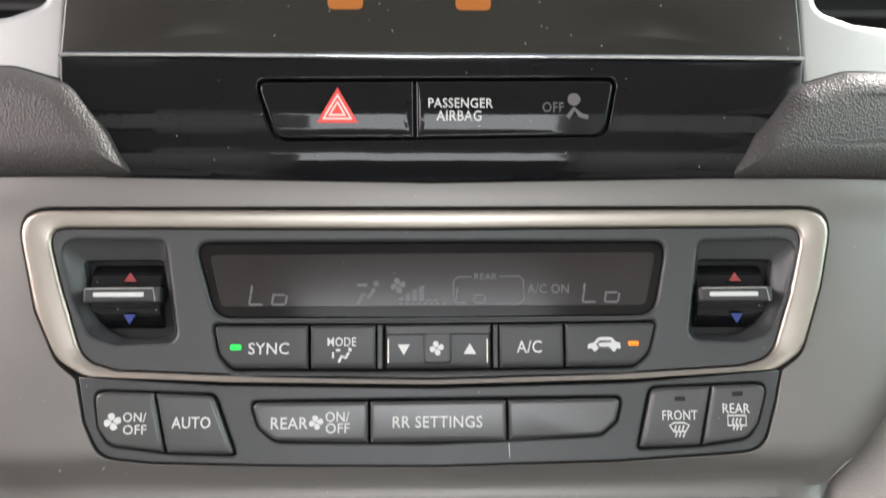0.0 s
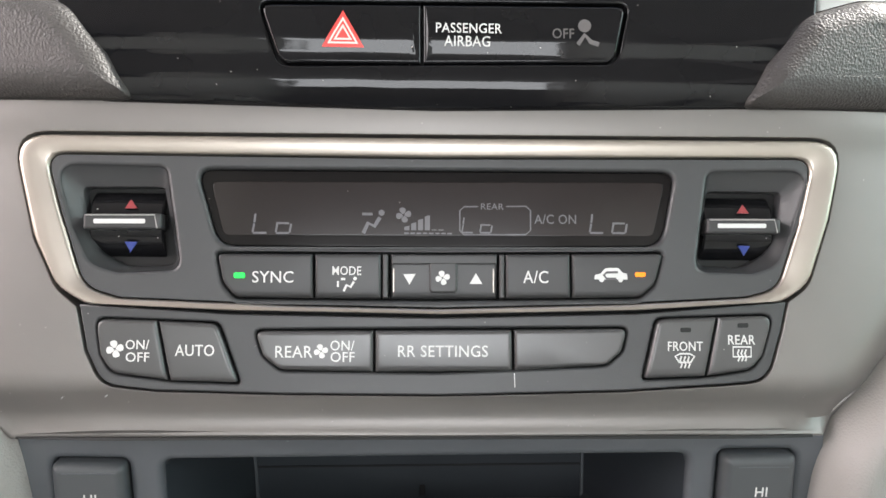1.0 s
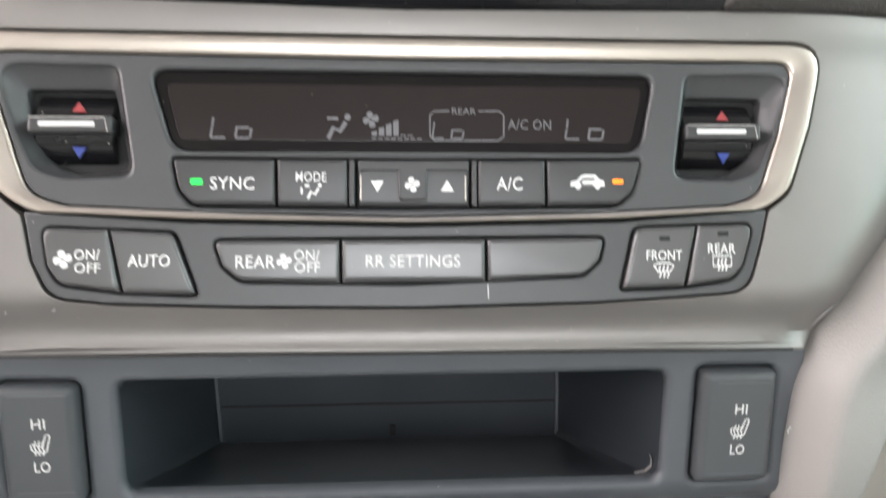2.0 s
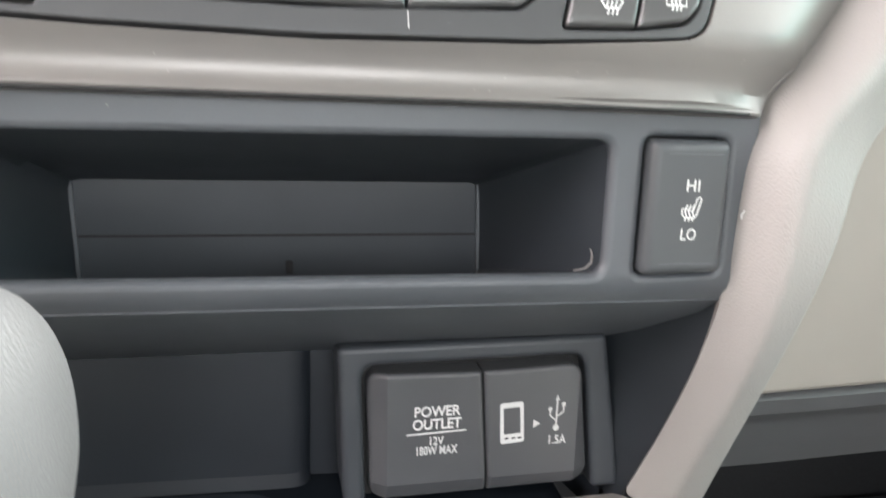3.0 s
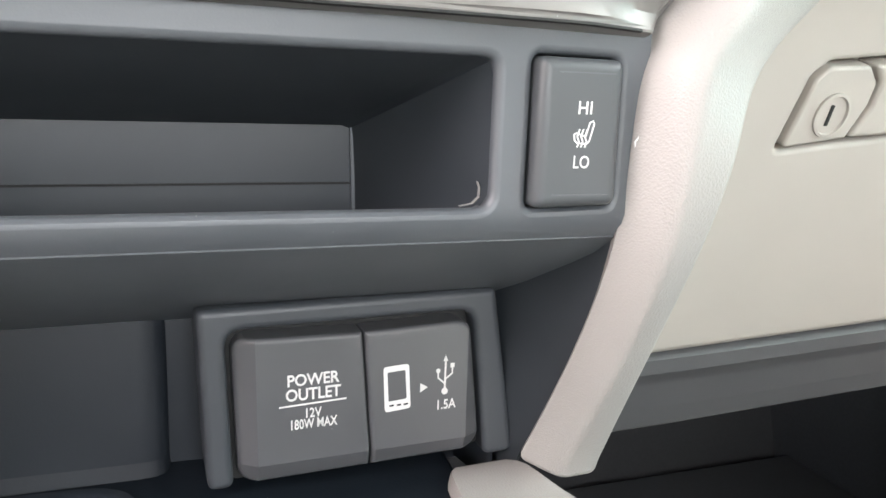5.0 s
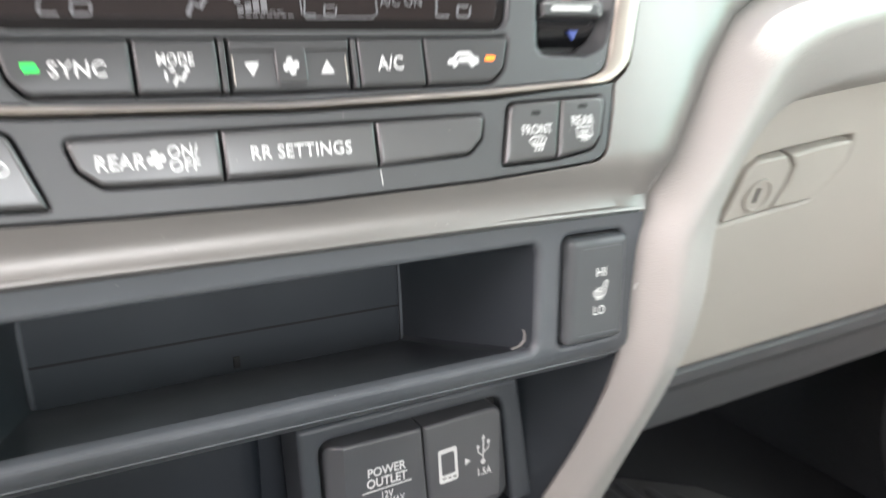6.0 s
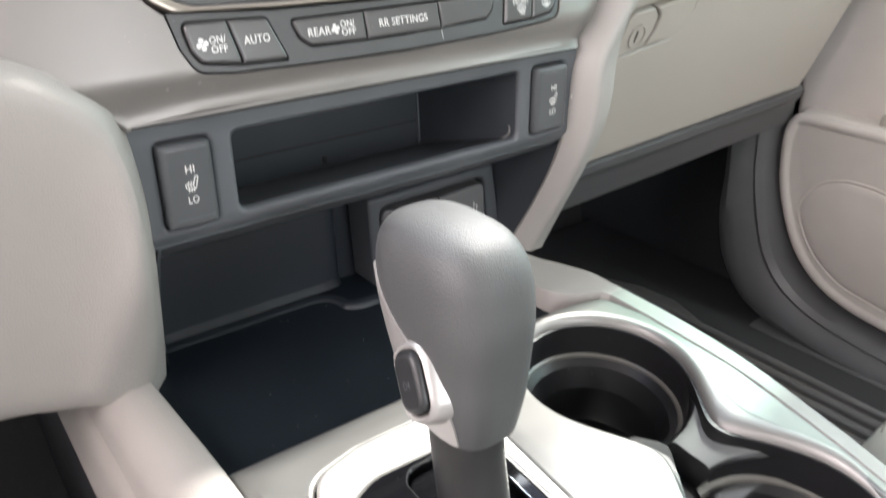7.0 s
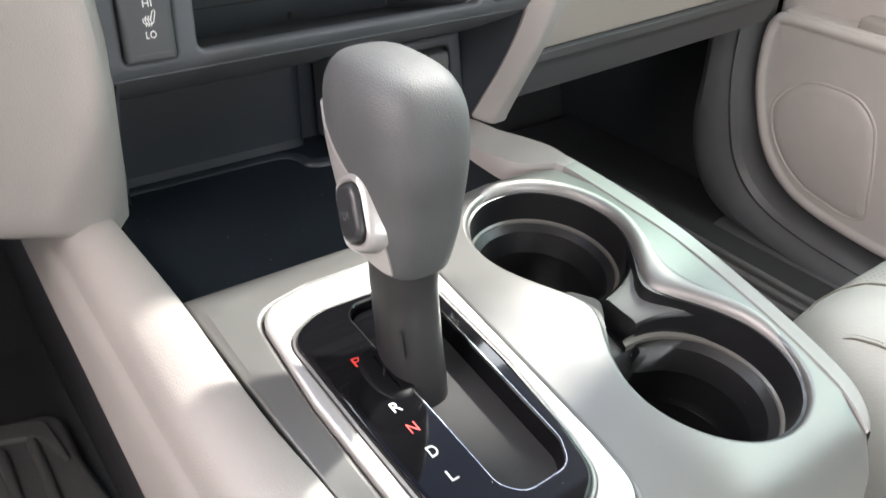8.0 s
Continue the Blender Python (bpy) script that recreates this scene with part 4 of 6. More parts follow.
for loop, cx in ((SW_R, 105.4), (SW_L, -107.6)):
    bm = bmesh.new()
    shape(bm, inset(loop, -1), -6, -5)
    part("switch_well", mm(bm), M_GAP, lower)
    body = inset(loop, 0.5)
    sw = part("seat_heater_switch", mm(solid(body, -5, 3.6, 3.0, 6)), M_SWITCH, lower, "dark grey rocker switch with white lettering")
    bm = letters(bmesh.new(), "HI", cx - 1.9, 5.3, cx + 2.0, 8.5, 3.2, 3.72)
    letters(bm, "LO", cx - 2.3, -8.5, cx + 2.3, -5.2, 3.2, 3.72)
    seat_icon(bm, cx + 0.2, 0.3, 3.2, 3.72)
    part("legend", mm(bm), M_PRINT, sw, flat=True)
    for y in (15.6, -15.4):
        bm = stroke(bmesh.new(), [(cx - 8, y), (cx + 8.5, y)], 0.35, 3.4, 3.68)
        part("groove", mm(bm), M_LOWER, sw)

# ---- cavity under the panel, with the outlet module ----
cavity = thing("storage_cavity", Matrix.Translation((0, 0.28, 0.46)), "dark plastic storage cavity below the dashboard panel", "storage tray")


def world_part(name, bm, material, parent, label=""):
    """A part whose mesh was built in world places."""
    bm.transform(parent.matrix_world.inverted())
    return part(name, bm, material, parent, label)


def sheet(rows, thick=0.0):
    """A surface from rows of points."""
    bm = bmesh.new()
    loft(bm, rows, closed=False)
    if thick:
        bm.normal_update()
        bmesh.ops.solidify(bm, geom=list(bm.faces), thickness=thick)
    return bm


bpy.context.view_layer.update()
X0, X1 = -0.135, 0.135
under = [[(X0, 0.2226, 0.5556), (X1, 0.2226, 0.5578)], [(X0, 0.232, 0.5492), (X1, 0.232, 0.5512)], [(X0, 0.262, 0.5330), (X1, 0.262, 0.5355)], [(X0, 0.290, 0.5190), (X1, 0.290, 0.5225)], [(X0, 0.300, 0.5150), (X1, 0.300, 0.5185)]]
world_part("ceiling_panel", sheet(under, 0.0005), M_LOWER, cavity)
back_rows = []
for y, z in ((0.296, 0.54), (0.294, 0.47), (0.288, 0.462), (0.284, 0.458)):
    back_rows.append([(x, y + dy, z) for x, dy in ((X0, 0), (-0.06, 0), (-0.004, 0), (0.0005, 0.0004), (0.0025, 0.0014), (0.0036, 0.003), (0.004, 0.0055))])
world_part("back_panel", sheet(back_rows, 0.002), M_CAVITY_SHADED, cavity)
world_part("channel", sheet([[(-0.01, 0.2995, z), (0.03, 0.2985, z)] for z in (0.545, 0.455)], 0.002), M_CAVITY_SHADED, cavity)
RIDGE = [(-0.122, 0.2815), (-0.060, 0.2812), (-0.024, 0.2808), (-0.014, 0.2785), (-0.010, 0.2735), (-0.008, 0.2665), (-0.002, 0.2625), (0.006, 0.2610), (0.014, 0.2610)]
ridge_line = [r[0] for r in smooth_rows([[Vector((x, y, 0.4645))] for x, y in RIDGE], 5)]
bm = bmesh.new()
rings = []
for i, p in enumerate(ridge_line):
    d = (ridge_line[min(i + 1, len(ridge_line) - 1)] - ridge_line[max(i - 1, 0)]).normalized()
    out = Vector((d.y, -d.x, 0))
    rings.append([p + out * w + Vector((0, 0, h)) for w, h in ((-0.005, 0.0030), (-0.002, 0.0028), (-0.0006, 0.0022), (0.0004, 0.0012), (0.0010, -0.0004), (0.002, -0.002))])
loft(bm, rings, closed=False)
world_part("floor_ridge", bm, M_CAVITY_SHADED, cavity)

for s in (1, -1):
    wall_rows = []
    for z, xi, yi in ((0.5585, 0.1222, 0.2225), (0.545, 0.1228, 0.228), (0.531, 0.1228, 0.2335), (0.515, 0.1222, 0.241), (0.502, 0.1213, 0.2475), (0.487, 0.1203, 0.255), (0.474, 0.119, 0.2625), (0.455, 0.117, 0.272)):
        wall_rows.append([(s * (xi + 0.001), yi, z), (s * (xi - 0.001), yi + 0.012, z), (s * 0.115, 0.275, z), (s * 0.110, 0.300, z)])
    world_part("side_wall", sheet(wall_rows, 0.0015), M_POCKET_SHADED, cavity)

def cover(loop, z0, z1, b, seg, chamfer):
    """A hinged lid whose outer side and foot fall away in broad chamfers."""
    bm = solid(loop, z0, z1, 1.6, seg)
    wide, foot = chamfer
    xs = [p[0] for p in loop]
    edge = min(xs) + wide + 0.5 if wide > 0 else max(xs) + wide - 3.0
    cuts = [(Vector((edge, 0, 0)), Vector((1, 0, 0))), (Vector((0, -23.0, 0)), Vector((0, 1, 0)))]
    for co, no in cuts:
        bmesh.ops.bisect_plane(bm, geom=list(bm.verts) + list(bm.edges) + list(bm.faces), plane_co=co, plane_no=no)
    for v in bm.verts:
        if v.co.z > z1 - 2.5:
            v.co.z -= foot * max(0, (-23.0 - v.co.y) / 6.8)
            v.co.z -= (4.6 if wide > 0 else 2.2) * max(0, (edge - v.co.x) / wide)
    return bm


outlet = thing("outlet_module", Matrix.Translation((0.07, 0.272, 0.47)), "dark plastic outlet module with power and charging covers", "power outlet")
OUT = Matrix(((1, 0, 0, 0.0), (0, 0, -1, 0.2690), (0, 1, 0, 0.5), (0, 0, 0, 1))) @ Matrix.Rotation(radians(1.4), 4, "Z")
frame_out = rounded([(13.5, 27.8, 2.5), (110.5, 27.8, 2.5), (119.8, -33, 3), (108.4, -33, 3), (102.2, 20.8, 6), (21.6, 20.6, 6), (23.2, -31, 3), (15.2, -31, 3)], 2, 5)
well = rounded([(21.6, 20.6, 6), (102.2, 20.8, 6), (107.2, -29.5, 2), (23.0, -29.5, 2)], 3, 5)
bm = plate(frame_out, [], -24, 0, b=2.4, grid=0, seg=5)
world_part("module_frame", mm(bm, OUT), M_FRAME, outlet)
bm = bmesh.new()
shape(bm, inset(well, -1.5), -9, -7)
world_part("well_floor", mm(bm, OUT), M_GAP, outlet)
power = world_part("power_outlet_cover", mm(cover(rounded([(23.4, 18.6, 6), (63.5, 17.6, 0.6), (66.6, -29.6, 0.8), (24.6, -30.0, 5)], 2), -8, 3.0, 2.6, 5, chamfer=(6.2, 3.0)), OUT), M_COVER, outlet, "dark grey hinged cover with white lettering")
power.data.set_sharp_from_angle(angle=radians(11))
bm = bmesh.new()
letters(bm, "POWER", 39.7, 2.2, 56.0, 6.1, 2.9, 3.12, 0.93, 0.16)
letters(bm, "OUTLET", 39.1, -2.6, 56.4, 1.4, 2.9, 3.12, 0.93, 0.16)
stroke(bm, [(37.0, -4.2), (58.2, -3.6)], 0.5, 2.9, 3.12)
letters(bm, "12V", 45.3, -8.6, 50.2, -5.4, 2.9, 3.12, 0.97, 0.13)
letters(bm, "180W MAX", 40.6, -12.2, 55.2, -8.9, 2.9, 3.12, 0.97, 0.13)
world_part("lettering", mm(bm, OUT), M_PRINT, outlet).parent = power
usb = world_part("charging_port_cover", mm(cover(rounded([(64.0, 17.6, 0.6), (100.4, 18.6, 6), (106.8, -29.0, 5), (67.1, -29.6, 0.8)], 2), -8, 3.0, 2.6, 5, chamfer=(-3.6, 3.0)), OUT), M_COVER, outlet, "dark grey cover with white phone symbol")
usb.data.set_sharp_from_angle(angle=radians(11))
bm = bmesh.new()
outer = rounded([(69.6, 6.6), (78.2, 7.0), (79.0, -8.4), (70.2, -9.0)], 1.0)
inner = rounded([(70.9, 4.7), (77.0, 5.0), (77.6, -5.0), (71.4, -5.4)], 0.3)
loft(bm, [ring3(resample(outer, 60, (69, 8)), 2.9), ring3(resample(outer, 60, (69, 8)), 3.12), ring3(resample(inner, 60, (70, 6)), 3.12), ring3(resample(inner, 60, (70, 6)), 2.9)])
shape(bm, [(82.2, -0.3), (82.2, -3.5), (84.8, -1.9)], 2.9, 3.12)
letters(bm, "1.5A", 88.4, -10.4, 94.9, -7.0, 2.9, 3.12, 0.97, 0.13)
fork = bmesh.new()
stroke(fork, [(90.2, -1.4), (90.4, 10.0)], 0.7, 2.9, 3.12)
shape(fork, [(89.4, 9.4), (91.4, 9.4), (90.4, 11.6)], 2.9, 3.12)
shape(fork, circle(90.2, -1.8, 1.3, 12), 2.9, 3.12)
stroke(fork, [(90.2, 1.0), (87.4, 3.4), (87.4, 5.6)], 0.6, 2.9, 3.12)
stroke(fork, [(90.2, 2.6), (93.2, 4.6), (93.2, 7.0)], 0.6, 2.9, 3.12)
shape(fork, circle(87.4, 6.0, 0.9, 8), 2.9, 3.12)
shape(fork, [(92.4, 6.8), (94.0, 6.8), (94.0, 8.4), (92.4, 8.4)], 2.9, 3.12)
for v in fork.verts:
    v.co.x, v.co.y = 90.8 + (v.co.x - 90.2) * 0.86, (v.co.y - 4.6) * 0.94 + 2.0
spare = bpy.data.meshes.new("fork")
fork.to_mesh(spare)
fork.free()
bm.from_mesh(spare)
bpy.data.meshes.remove(spare)
warp(bm, lambda co: co + Vector((0.7, -1.3, 0)))
world_part("symbol", mm(bm, OUT), M_PRINT, outlet).parent = usb
bm = bmesh.new()
for x in (72.4, 74.9, 77.2):
    stroke(bm, [(x, -8.2), (x + 1.5, -8.1)], 0.6, 3.0, 3.18)
world_part("key_mark", mm(bm, OUT), M_GAP, outlet).parent = usb

# ---- leather-wrapped side trims that sweep from the dashboard to the console ----
# inner edge, crest, outer edge, hidden side, from top to tip
TRIM = [
    ((0.6400, 0.3000, 0.7280), (0.6400, 0.2750, 0.7160), (0.6400, 0.2680, 0.6750), (0.6400, 0.3400, 0.6550)),
    ((0.4200, 0.2680, 0.7140), (0.4200, 0.2450, 0.7020), (0.4200, 0.2450, 0.6640), (0.4200, 0.3100, 0.6450)),
    ((0.2640, 0.2470, 0.6985), (0.2680, 0.2240, 0.6860), (0.2680, 0.2370, 0.6535), (0.2800, 0.2900, 0.6360)),
    ((0.2060, 0.2400, 0.6900), (0.2120, 0.2140, 0.6770), (0.2240, 0.2360, 0.6470), (0.2350, 0.2870, 0.6300)),
    ((0.1780, 0.2360, 0.6795), (0.1845, 0.2095, 0.6670), (0.2120, 0.2400, 0.6370), (0.2220, 0.2860, 0.6180)),
    ((0.1610, 0.2330, 0.6620), (0.1700, 0.2065, 0.6520), (0.2020, 0.2405, 0.6265), (0.2120, 0.2860, 0.6080)),
    ((0.1445, 0.2280, 0.6370), (0.1540, 0.2045, 0.6310), (0.1860, 0.2330, 0.6175), (0.2050, 0.2860, 0.6000)),
    ((0.1330, 0.2230, 0.6220), (0.1420, 0.2030, 0.6175), (0.1700, 0.2230, 0.6085), (0.2000, 0.2860, 0.5940)),
    ((0.1238, 0.2185, 0.6070), (0.1315, 0.2030, 0.6040), (0.1570, 0.2140, 0.5970), (0.1960, 0.2855, 0.5880)),
    ((0.1230, 0.2180, 0.5840), (0.1308, 0.2035, 0.5830), (0.1500, 0.2070, 0.5795), (0.1920, 0.2860, 0.5790)),
    ((0.1220, 0.2195, 0.5580), (0.1298, 0.2060, 0.5570), (0.1440, 0.2100, 0.5550), (0.1900, 0.2900, 0.5550)),
    ((0.1225, 0.2310, 0.5310), (0.1299, 0.2180, 0.5290), (0.1435, 0.2230, 0.5270), (0.1900, 0.3000, 0.5270)),
    ((0.1210, 0.2450, 0.5020), (0.1292, 0.2330, 0.5000), (0.1440, 0.2380, 0.4980), (0.1900, 0.3120, 0.5000)),
    ((0.1186, 0.2600, 0.4740), (0.1281, 0.2490, 0.4710), (0.1435, 0.2500, 0.4710), (0.1900, 0.3220, 0.4820)),
]


# on the driver's side the pad leaves the stack lower down
TRIM_LEFT = [
    ((0.640, 0.290, 0.690), (0.640, 0.272, 0.680), (0.640, 0.275, 0.492), (0.640, 0.345, 0.500)),
    ((0.400, 0.250, 0.680), (0.400, 0.236, 0.672), (0.400, 0.256, 0.487), (0.400, 0.330, 0.495)),
    ((0.260, 0.224, 0.666), (0.262, 0.214, 0.658), (0.262, 0.247, 0.484), (0.280, 0.320, 0.492)),
    ((0.200, 0.218, 0.655), (0.204, 0.207, 0.648), (0.218, 0.245, 0.482), (0.240, 0.318, 0.490)),
    ((0.168, 0.216, 0.645), (0.174, 0.205, 0.638), (0.198, 0.2445, 0.480), (0.220, 0.316, 0.488)),
    ((0.148, 0.216, 0.635), (0.156, 0.2045, 0.629), (0.188, 0.2442, 0.479), (0.210, 0.315, 0.487)),
    ((0.134, 0.2165, 0.624), (0.144, 0.2040, 0.618), (0.180, 0.2440, 0.477), (0.205, 0.315, 0.486)),
]


# on the driver's side the pad runs on downwards as one broad panel
FULLER = []
for row, dx, x_low, z_low in zip(TRIM[8:], (0.0050, 0.0035, 0.0035, 0.0015, 0, 0), (0.174, 0.168, 0.162, 0.156, 0.151, 0.1455), (0.4750, 0.4735, 0.4720, 0.4700, 0.4680, 0.4645)):
    inner, crest = ((x + dx, y, z) for x, y, z in row[:2])
    FULLER.append((inner, crest, (x_low, 0.2445 + 0.10 * (0.475 - z_low), z_low), (x_low + 0.040, 0.318, z_low + 0.008)))
FULLER[-1] = tuple((x, y + 0.003, z - 0.0065) for x, y, z in FULLER[-1][:2]) + FULLER[-1][2:]


def trim_section(p):
    inner, crest, outer, side = p
    low = min(1, max(0, (0.57 - inner.z) / 0.03))
    deep = inner + Vector((0.002 + 0.017 * low, 0.03, 0))
    a = inner.lerp(crest, 0.62)
    b = crest.lerp(outer, 0.24)
    c = crest.lerp(outer, 0.85)
    d = outer.lerp(side, 0.10)
    pts = [deep, inner.lerp(deep, 0.12), inner, inner.lerp(crest, 0.2)]
    for k in range(6):
        t = k / 5
        pts.append(a * (1 - t) ** 2 + crest * 2 * t * (1 - t) + b * t * t)
    for k in range(6):
        t = k / 5
        pts.append(c * (1 - t) ** 2 + outer * 2 * t * (1 - t) + d * t * t)
    pts += [outer.lerp(side, 0.4), outer.lerp(side, 0.7), side]
    return pts


def bead_bits(pts):
    """A short thread through a few points."""
    bm = bmesh.new()
    loft(bm, [[Vector(p) + Vector((0.00035 * math.cos(q), 0.0002, 0.00035 * math.sin(q))) for q in (0, 1.57, 3.14, 4.71)] for p in pts], cap0=True, cap1=True)
    return bm


for s in (1, -1):
    rows = [trim_section(p) for p in smooth_rows(TRIM if s > 0 else TRIM_LEFT + FULLER, 6)]
    for _ in range(16):
        rows = [rows[0]] + [[(p + q * 2 + r) / 4 for p, q, r in zip(a, b, c)] for a, b, c in zip(rows, rows[1:], rows[2:])] + [rows[-1]]
    tip = rows[-1]
    mid = sum(tip, Vector()) / len(tip)
    for k in range(1, 7):
        q = radians(15 * k)
        rows.append([p.lerp(mid, (0.28 if s > 0 else 0.10) * (1 - math.cos(q))) + Vector((0, 0, -0.0045 * math.sin(q))) for p in tip])
    rows = [[(s * p.x, p.y, p.z) for p in r] for r in rows]
    trim = thing("dashboard_side_trim", Matrix.Translation((s * 0.13, 0.25, 0.472)), "beige grained leather trim sweeping from dashboard to console", "dashboard trim", "dashboard side trims")
    bpy.context.view_layer.update()
    bm = bmesh.new()
    loft(bm, rows, closed=False, cap1=False)
    world_part("padded_trim", bm, M_BEIGE, trim)
    if s > 0:
        fluff = bead_bits([(0.1236, 0.2172, 0.5825), (0.1228, 0.2166, 0.5842), (0.1240, 0.2164, 0.5858)])
        world_part("lint", fluff, M_PRINT, trim, "white speck of lint")

# ---- glovebox on the passenger side ----
glove = thing("glovebox", Matrix.Translation((0.4, 0.32, 0.48)), "closed beige plastic glovebox with a lock and pull handle", "glovebox")
bpy.context.view_layer.update()
GL = Matrix(((1, 0, 0, 0), (0.02, -0.3135, -0.9495, 0.294 - 0.02 * 0.246), (0, 0.9496, -0.3134, 0.577), (0, 0, 0, 1)))
door_loop = rounded([(150, -109, 4), (592, -89, 6), (614, 70, 10), (602, 120, 20), (150, 112, 4)], 6, 5)
handle_well = rounded([(243.6, -1.6, 3), (248.6, 31, 6), (255.5, 37, 5), (300, 42.5, 5), (326, 45, 5), (328, 30, 6), (312, 6.8, 5)], 5, 5)
bm = plate(door_loop, [handle_well], -14, 0, b=5, hole_b=2.5, hole_depth=-10, grid=20)
world_part("lid", mm(bm, GL), M_BEIGE_P, glove)
bm = bmesh.new()
shape(bm, inset(handle_well, -3), -12, -9)
world_part("handle_recess", mm(bm, GL), M_BEIGE_P, glove)
lock_plate = world_part("lock_plate", mm(solid(rounded([(245.6, 0.4, 2), (249.8, 30, 5), (255.5, 35.2, 4), (276.0, 36.8, 2), (283, 30, 5), (283, 20, 4), (278, 5.4, 1)], 3), -10, 1.5, 1.6, 4), GL), M_BEIGE_P, glove)
cyl = circle(264.5, 15.6, 9.0, 32, ry=9.6)
bm = bmesh.new()
loft(bm, [ring3(cyl, 1), ring3(cyl, 2.6), ring3(inset(cyl, 1.2), 2.8), ring3(inset(cyl, 1.6), 1.7)], cap1=True)
lock = world_part("lock", mm(bm, GL), M_BEIGE_P, glove)
lock.parent = lock_plate
lock.matrix_parent_inverse = Matrix.Identity(4)
bm = solid(rounded([(262.6, 11), (264.4, 11), (264.4, 20), (262.6, 20)], 0.6), 1.6, 2.1, 0.1)
world_part("keyhole", mm(bm, GL), M_GAP, glove).parent = lock_plate
world_part("pull_handle", mm(solid(rounded([(279.4, 6.0, 1), (284.6, 20, 4), (284.6, 30, 5), (278, 37.2, 1.5), (300, 40.6, 4), (323.5, 43, 4), (325.5, 31, 5), (310.5, 8.4, 4)], 3), -10, 2.2, 2.0, 4), GL), M_BEIGE_P, glove)

under_dash = thing("knee_panel", Matrix.Translation((0.4, 0.35, 0.45)), "dark grey plastic panel under the glovebox", "dashboard panel")
bpy.context.view_layer.update()
lipx = [(0.13, -0.003), (0.25, 0.0), (0.40, 0.006), (0.57, 0.014), (0.606, 0.016)]
prof = [(0.334, 0.4785), (0.330, 0.474), (0.331, 0.4665), (0.336, 0.4605), (0.337, 0.458), (0.341, 0.444), (0.345, 0.4325), (0.355, 0.4265), (0.42, 0.424), (0.56, 0.42)]
world_part("lip", sheet([[(x, y, z + dz) for y, z in prof[:6]] for x, dz in lipx], 0.003), M_KNEE, under_dash, "rounded dark lip under the glovebox")
world_part("underside", sheet([[(x, y, z + dz) for y, z in prof[5:]] for x, dz in lipx], 0.003), M_KNEE, under_dash)


# ---- centre console ----
def con_z(y):
    return 0.468 - 0.09 * (0.16 - y)


CON = Matrix(((1, 0, 0, 0), (0, 0.99597, -0.08964, 0.16), (0, 0.08964, 0.99597, 0.468), (0, 0, 0, 1)))
# console places: x and y in millimetres as seen from above, y measured from the car's zero
def con(loop):
    return moved(loop, lambda x, y: (x, (y - 160) * 1.004))


console = thing("centre_console", Matrix.Translation((0, 0.05, 0.10)), "centre console with silver top plate and beige padded sides", "console")
bpy.context.view_layer.update()


CUP_A, CUP_B = (68.0, 125.5, 45.5), (64.0, 12.0, 44.6)


def cup_field(x, y):
    """Distance outside the twin cup opening, with a soft neck between the two circles."""
    a = math.hypot(x - CUP_A[0], y - CUP_A[1]) - CUP_A[2]
    b = math.hypot(x - CUP_B[0], y - CUP_B[1]) - CUP_B[2]
    k = 60.0
    h = max(k - abs(a - b), 0) / k
    return min(a, b) - h * h * k / 4


def cup_x(y):
    return 63.6 + 0.036 * y


def cup_outline(grow=0.0, n=90):
    """The line at which the field equals grow, from the rear round by the right side."""
    def edge(far, near):
        for _ in range(40):
            mid = ((far[0] + near[0]) / 2, (far[1] + near[1]) / 2)
            if cup_field(*mid) > grow:
                far = mid
            else:
                near = mid
        return near
    y0 = edge((cup_x(-80), -80), (CUP_B[0], CUP_B[1]))[1]
    y1 = edge((cup_x(220), 220), (CUP_A[0], CUP_A[1]))[1]
    right, left = [(cup_x(y0), y0)], []
    for i in range(1, n):
        y = y0 + (y1 - y0) * (0.5 - 0.5 * math.cos(math.pi * i / n))
        right.append(edge((160, y), (cup_x(y), y)))
        left.append(edge((-30, y), (cup_x(y), y)))
    return right + [(cup_x(y1), y1)] + left[::-1]


PLATE = rounded([(-125.0, 171.5, 2), (-60, 170.5, 0), (5, 169.5, 8), (28, 177, 10), (66, 182, 0), (98, 180, 8), (119, 175, 8), (127, 150, 30), (129.5, 90, 40), (124, 45, 40), (116, 0, 40), (106.5, -32, 20), (98, -52, 6), (86, -64, 12), (60, -76, 8), (-113, -80, 3), (-117, 0, 0), (-122, 80, 0)], 3, 6)
RING = rounded([(-102.0, 143.5, 24), (-72, 150, 30), (-28, 149.5, 24), (-9.5, 138, 18), (-13.5, 60, 0), (-16, 10, 30), (-20, -22, 22), (-45, -31, 20), (-86, -28, 20), (-104, -6, 24), (-106, 82, 0)], 10, 12)
CUPS = cup_outline(1.2)
bm = plate(con(PLATE), [con(RING), con(CUPS)], -12, 0, b=1.2, hole_b=2.6, hole_depth=-9, grid=8, seg=5)


def plate_form(co):
    x, y, z = co
    y0 = y + 160
    z += 2.2 * math.exp(-((x - 20) / 24) ** 2) * min(1, max(0, (150 - y0) / 60))
    if y0 > 160 and x < 12:
        z -= 3.5 * ((y0 - 160) / 11) ** 2
    if y0 < -30:
        z -= 26.0 * ((-30 - y0) / 48) ** 2
    return Vector((x, y, z))


world_part("top_plate", mm(warp(bm, plate_form), CON), M_SILVER, console, "satin silver painted top plate")

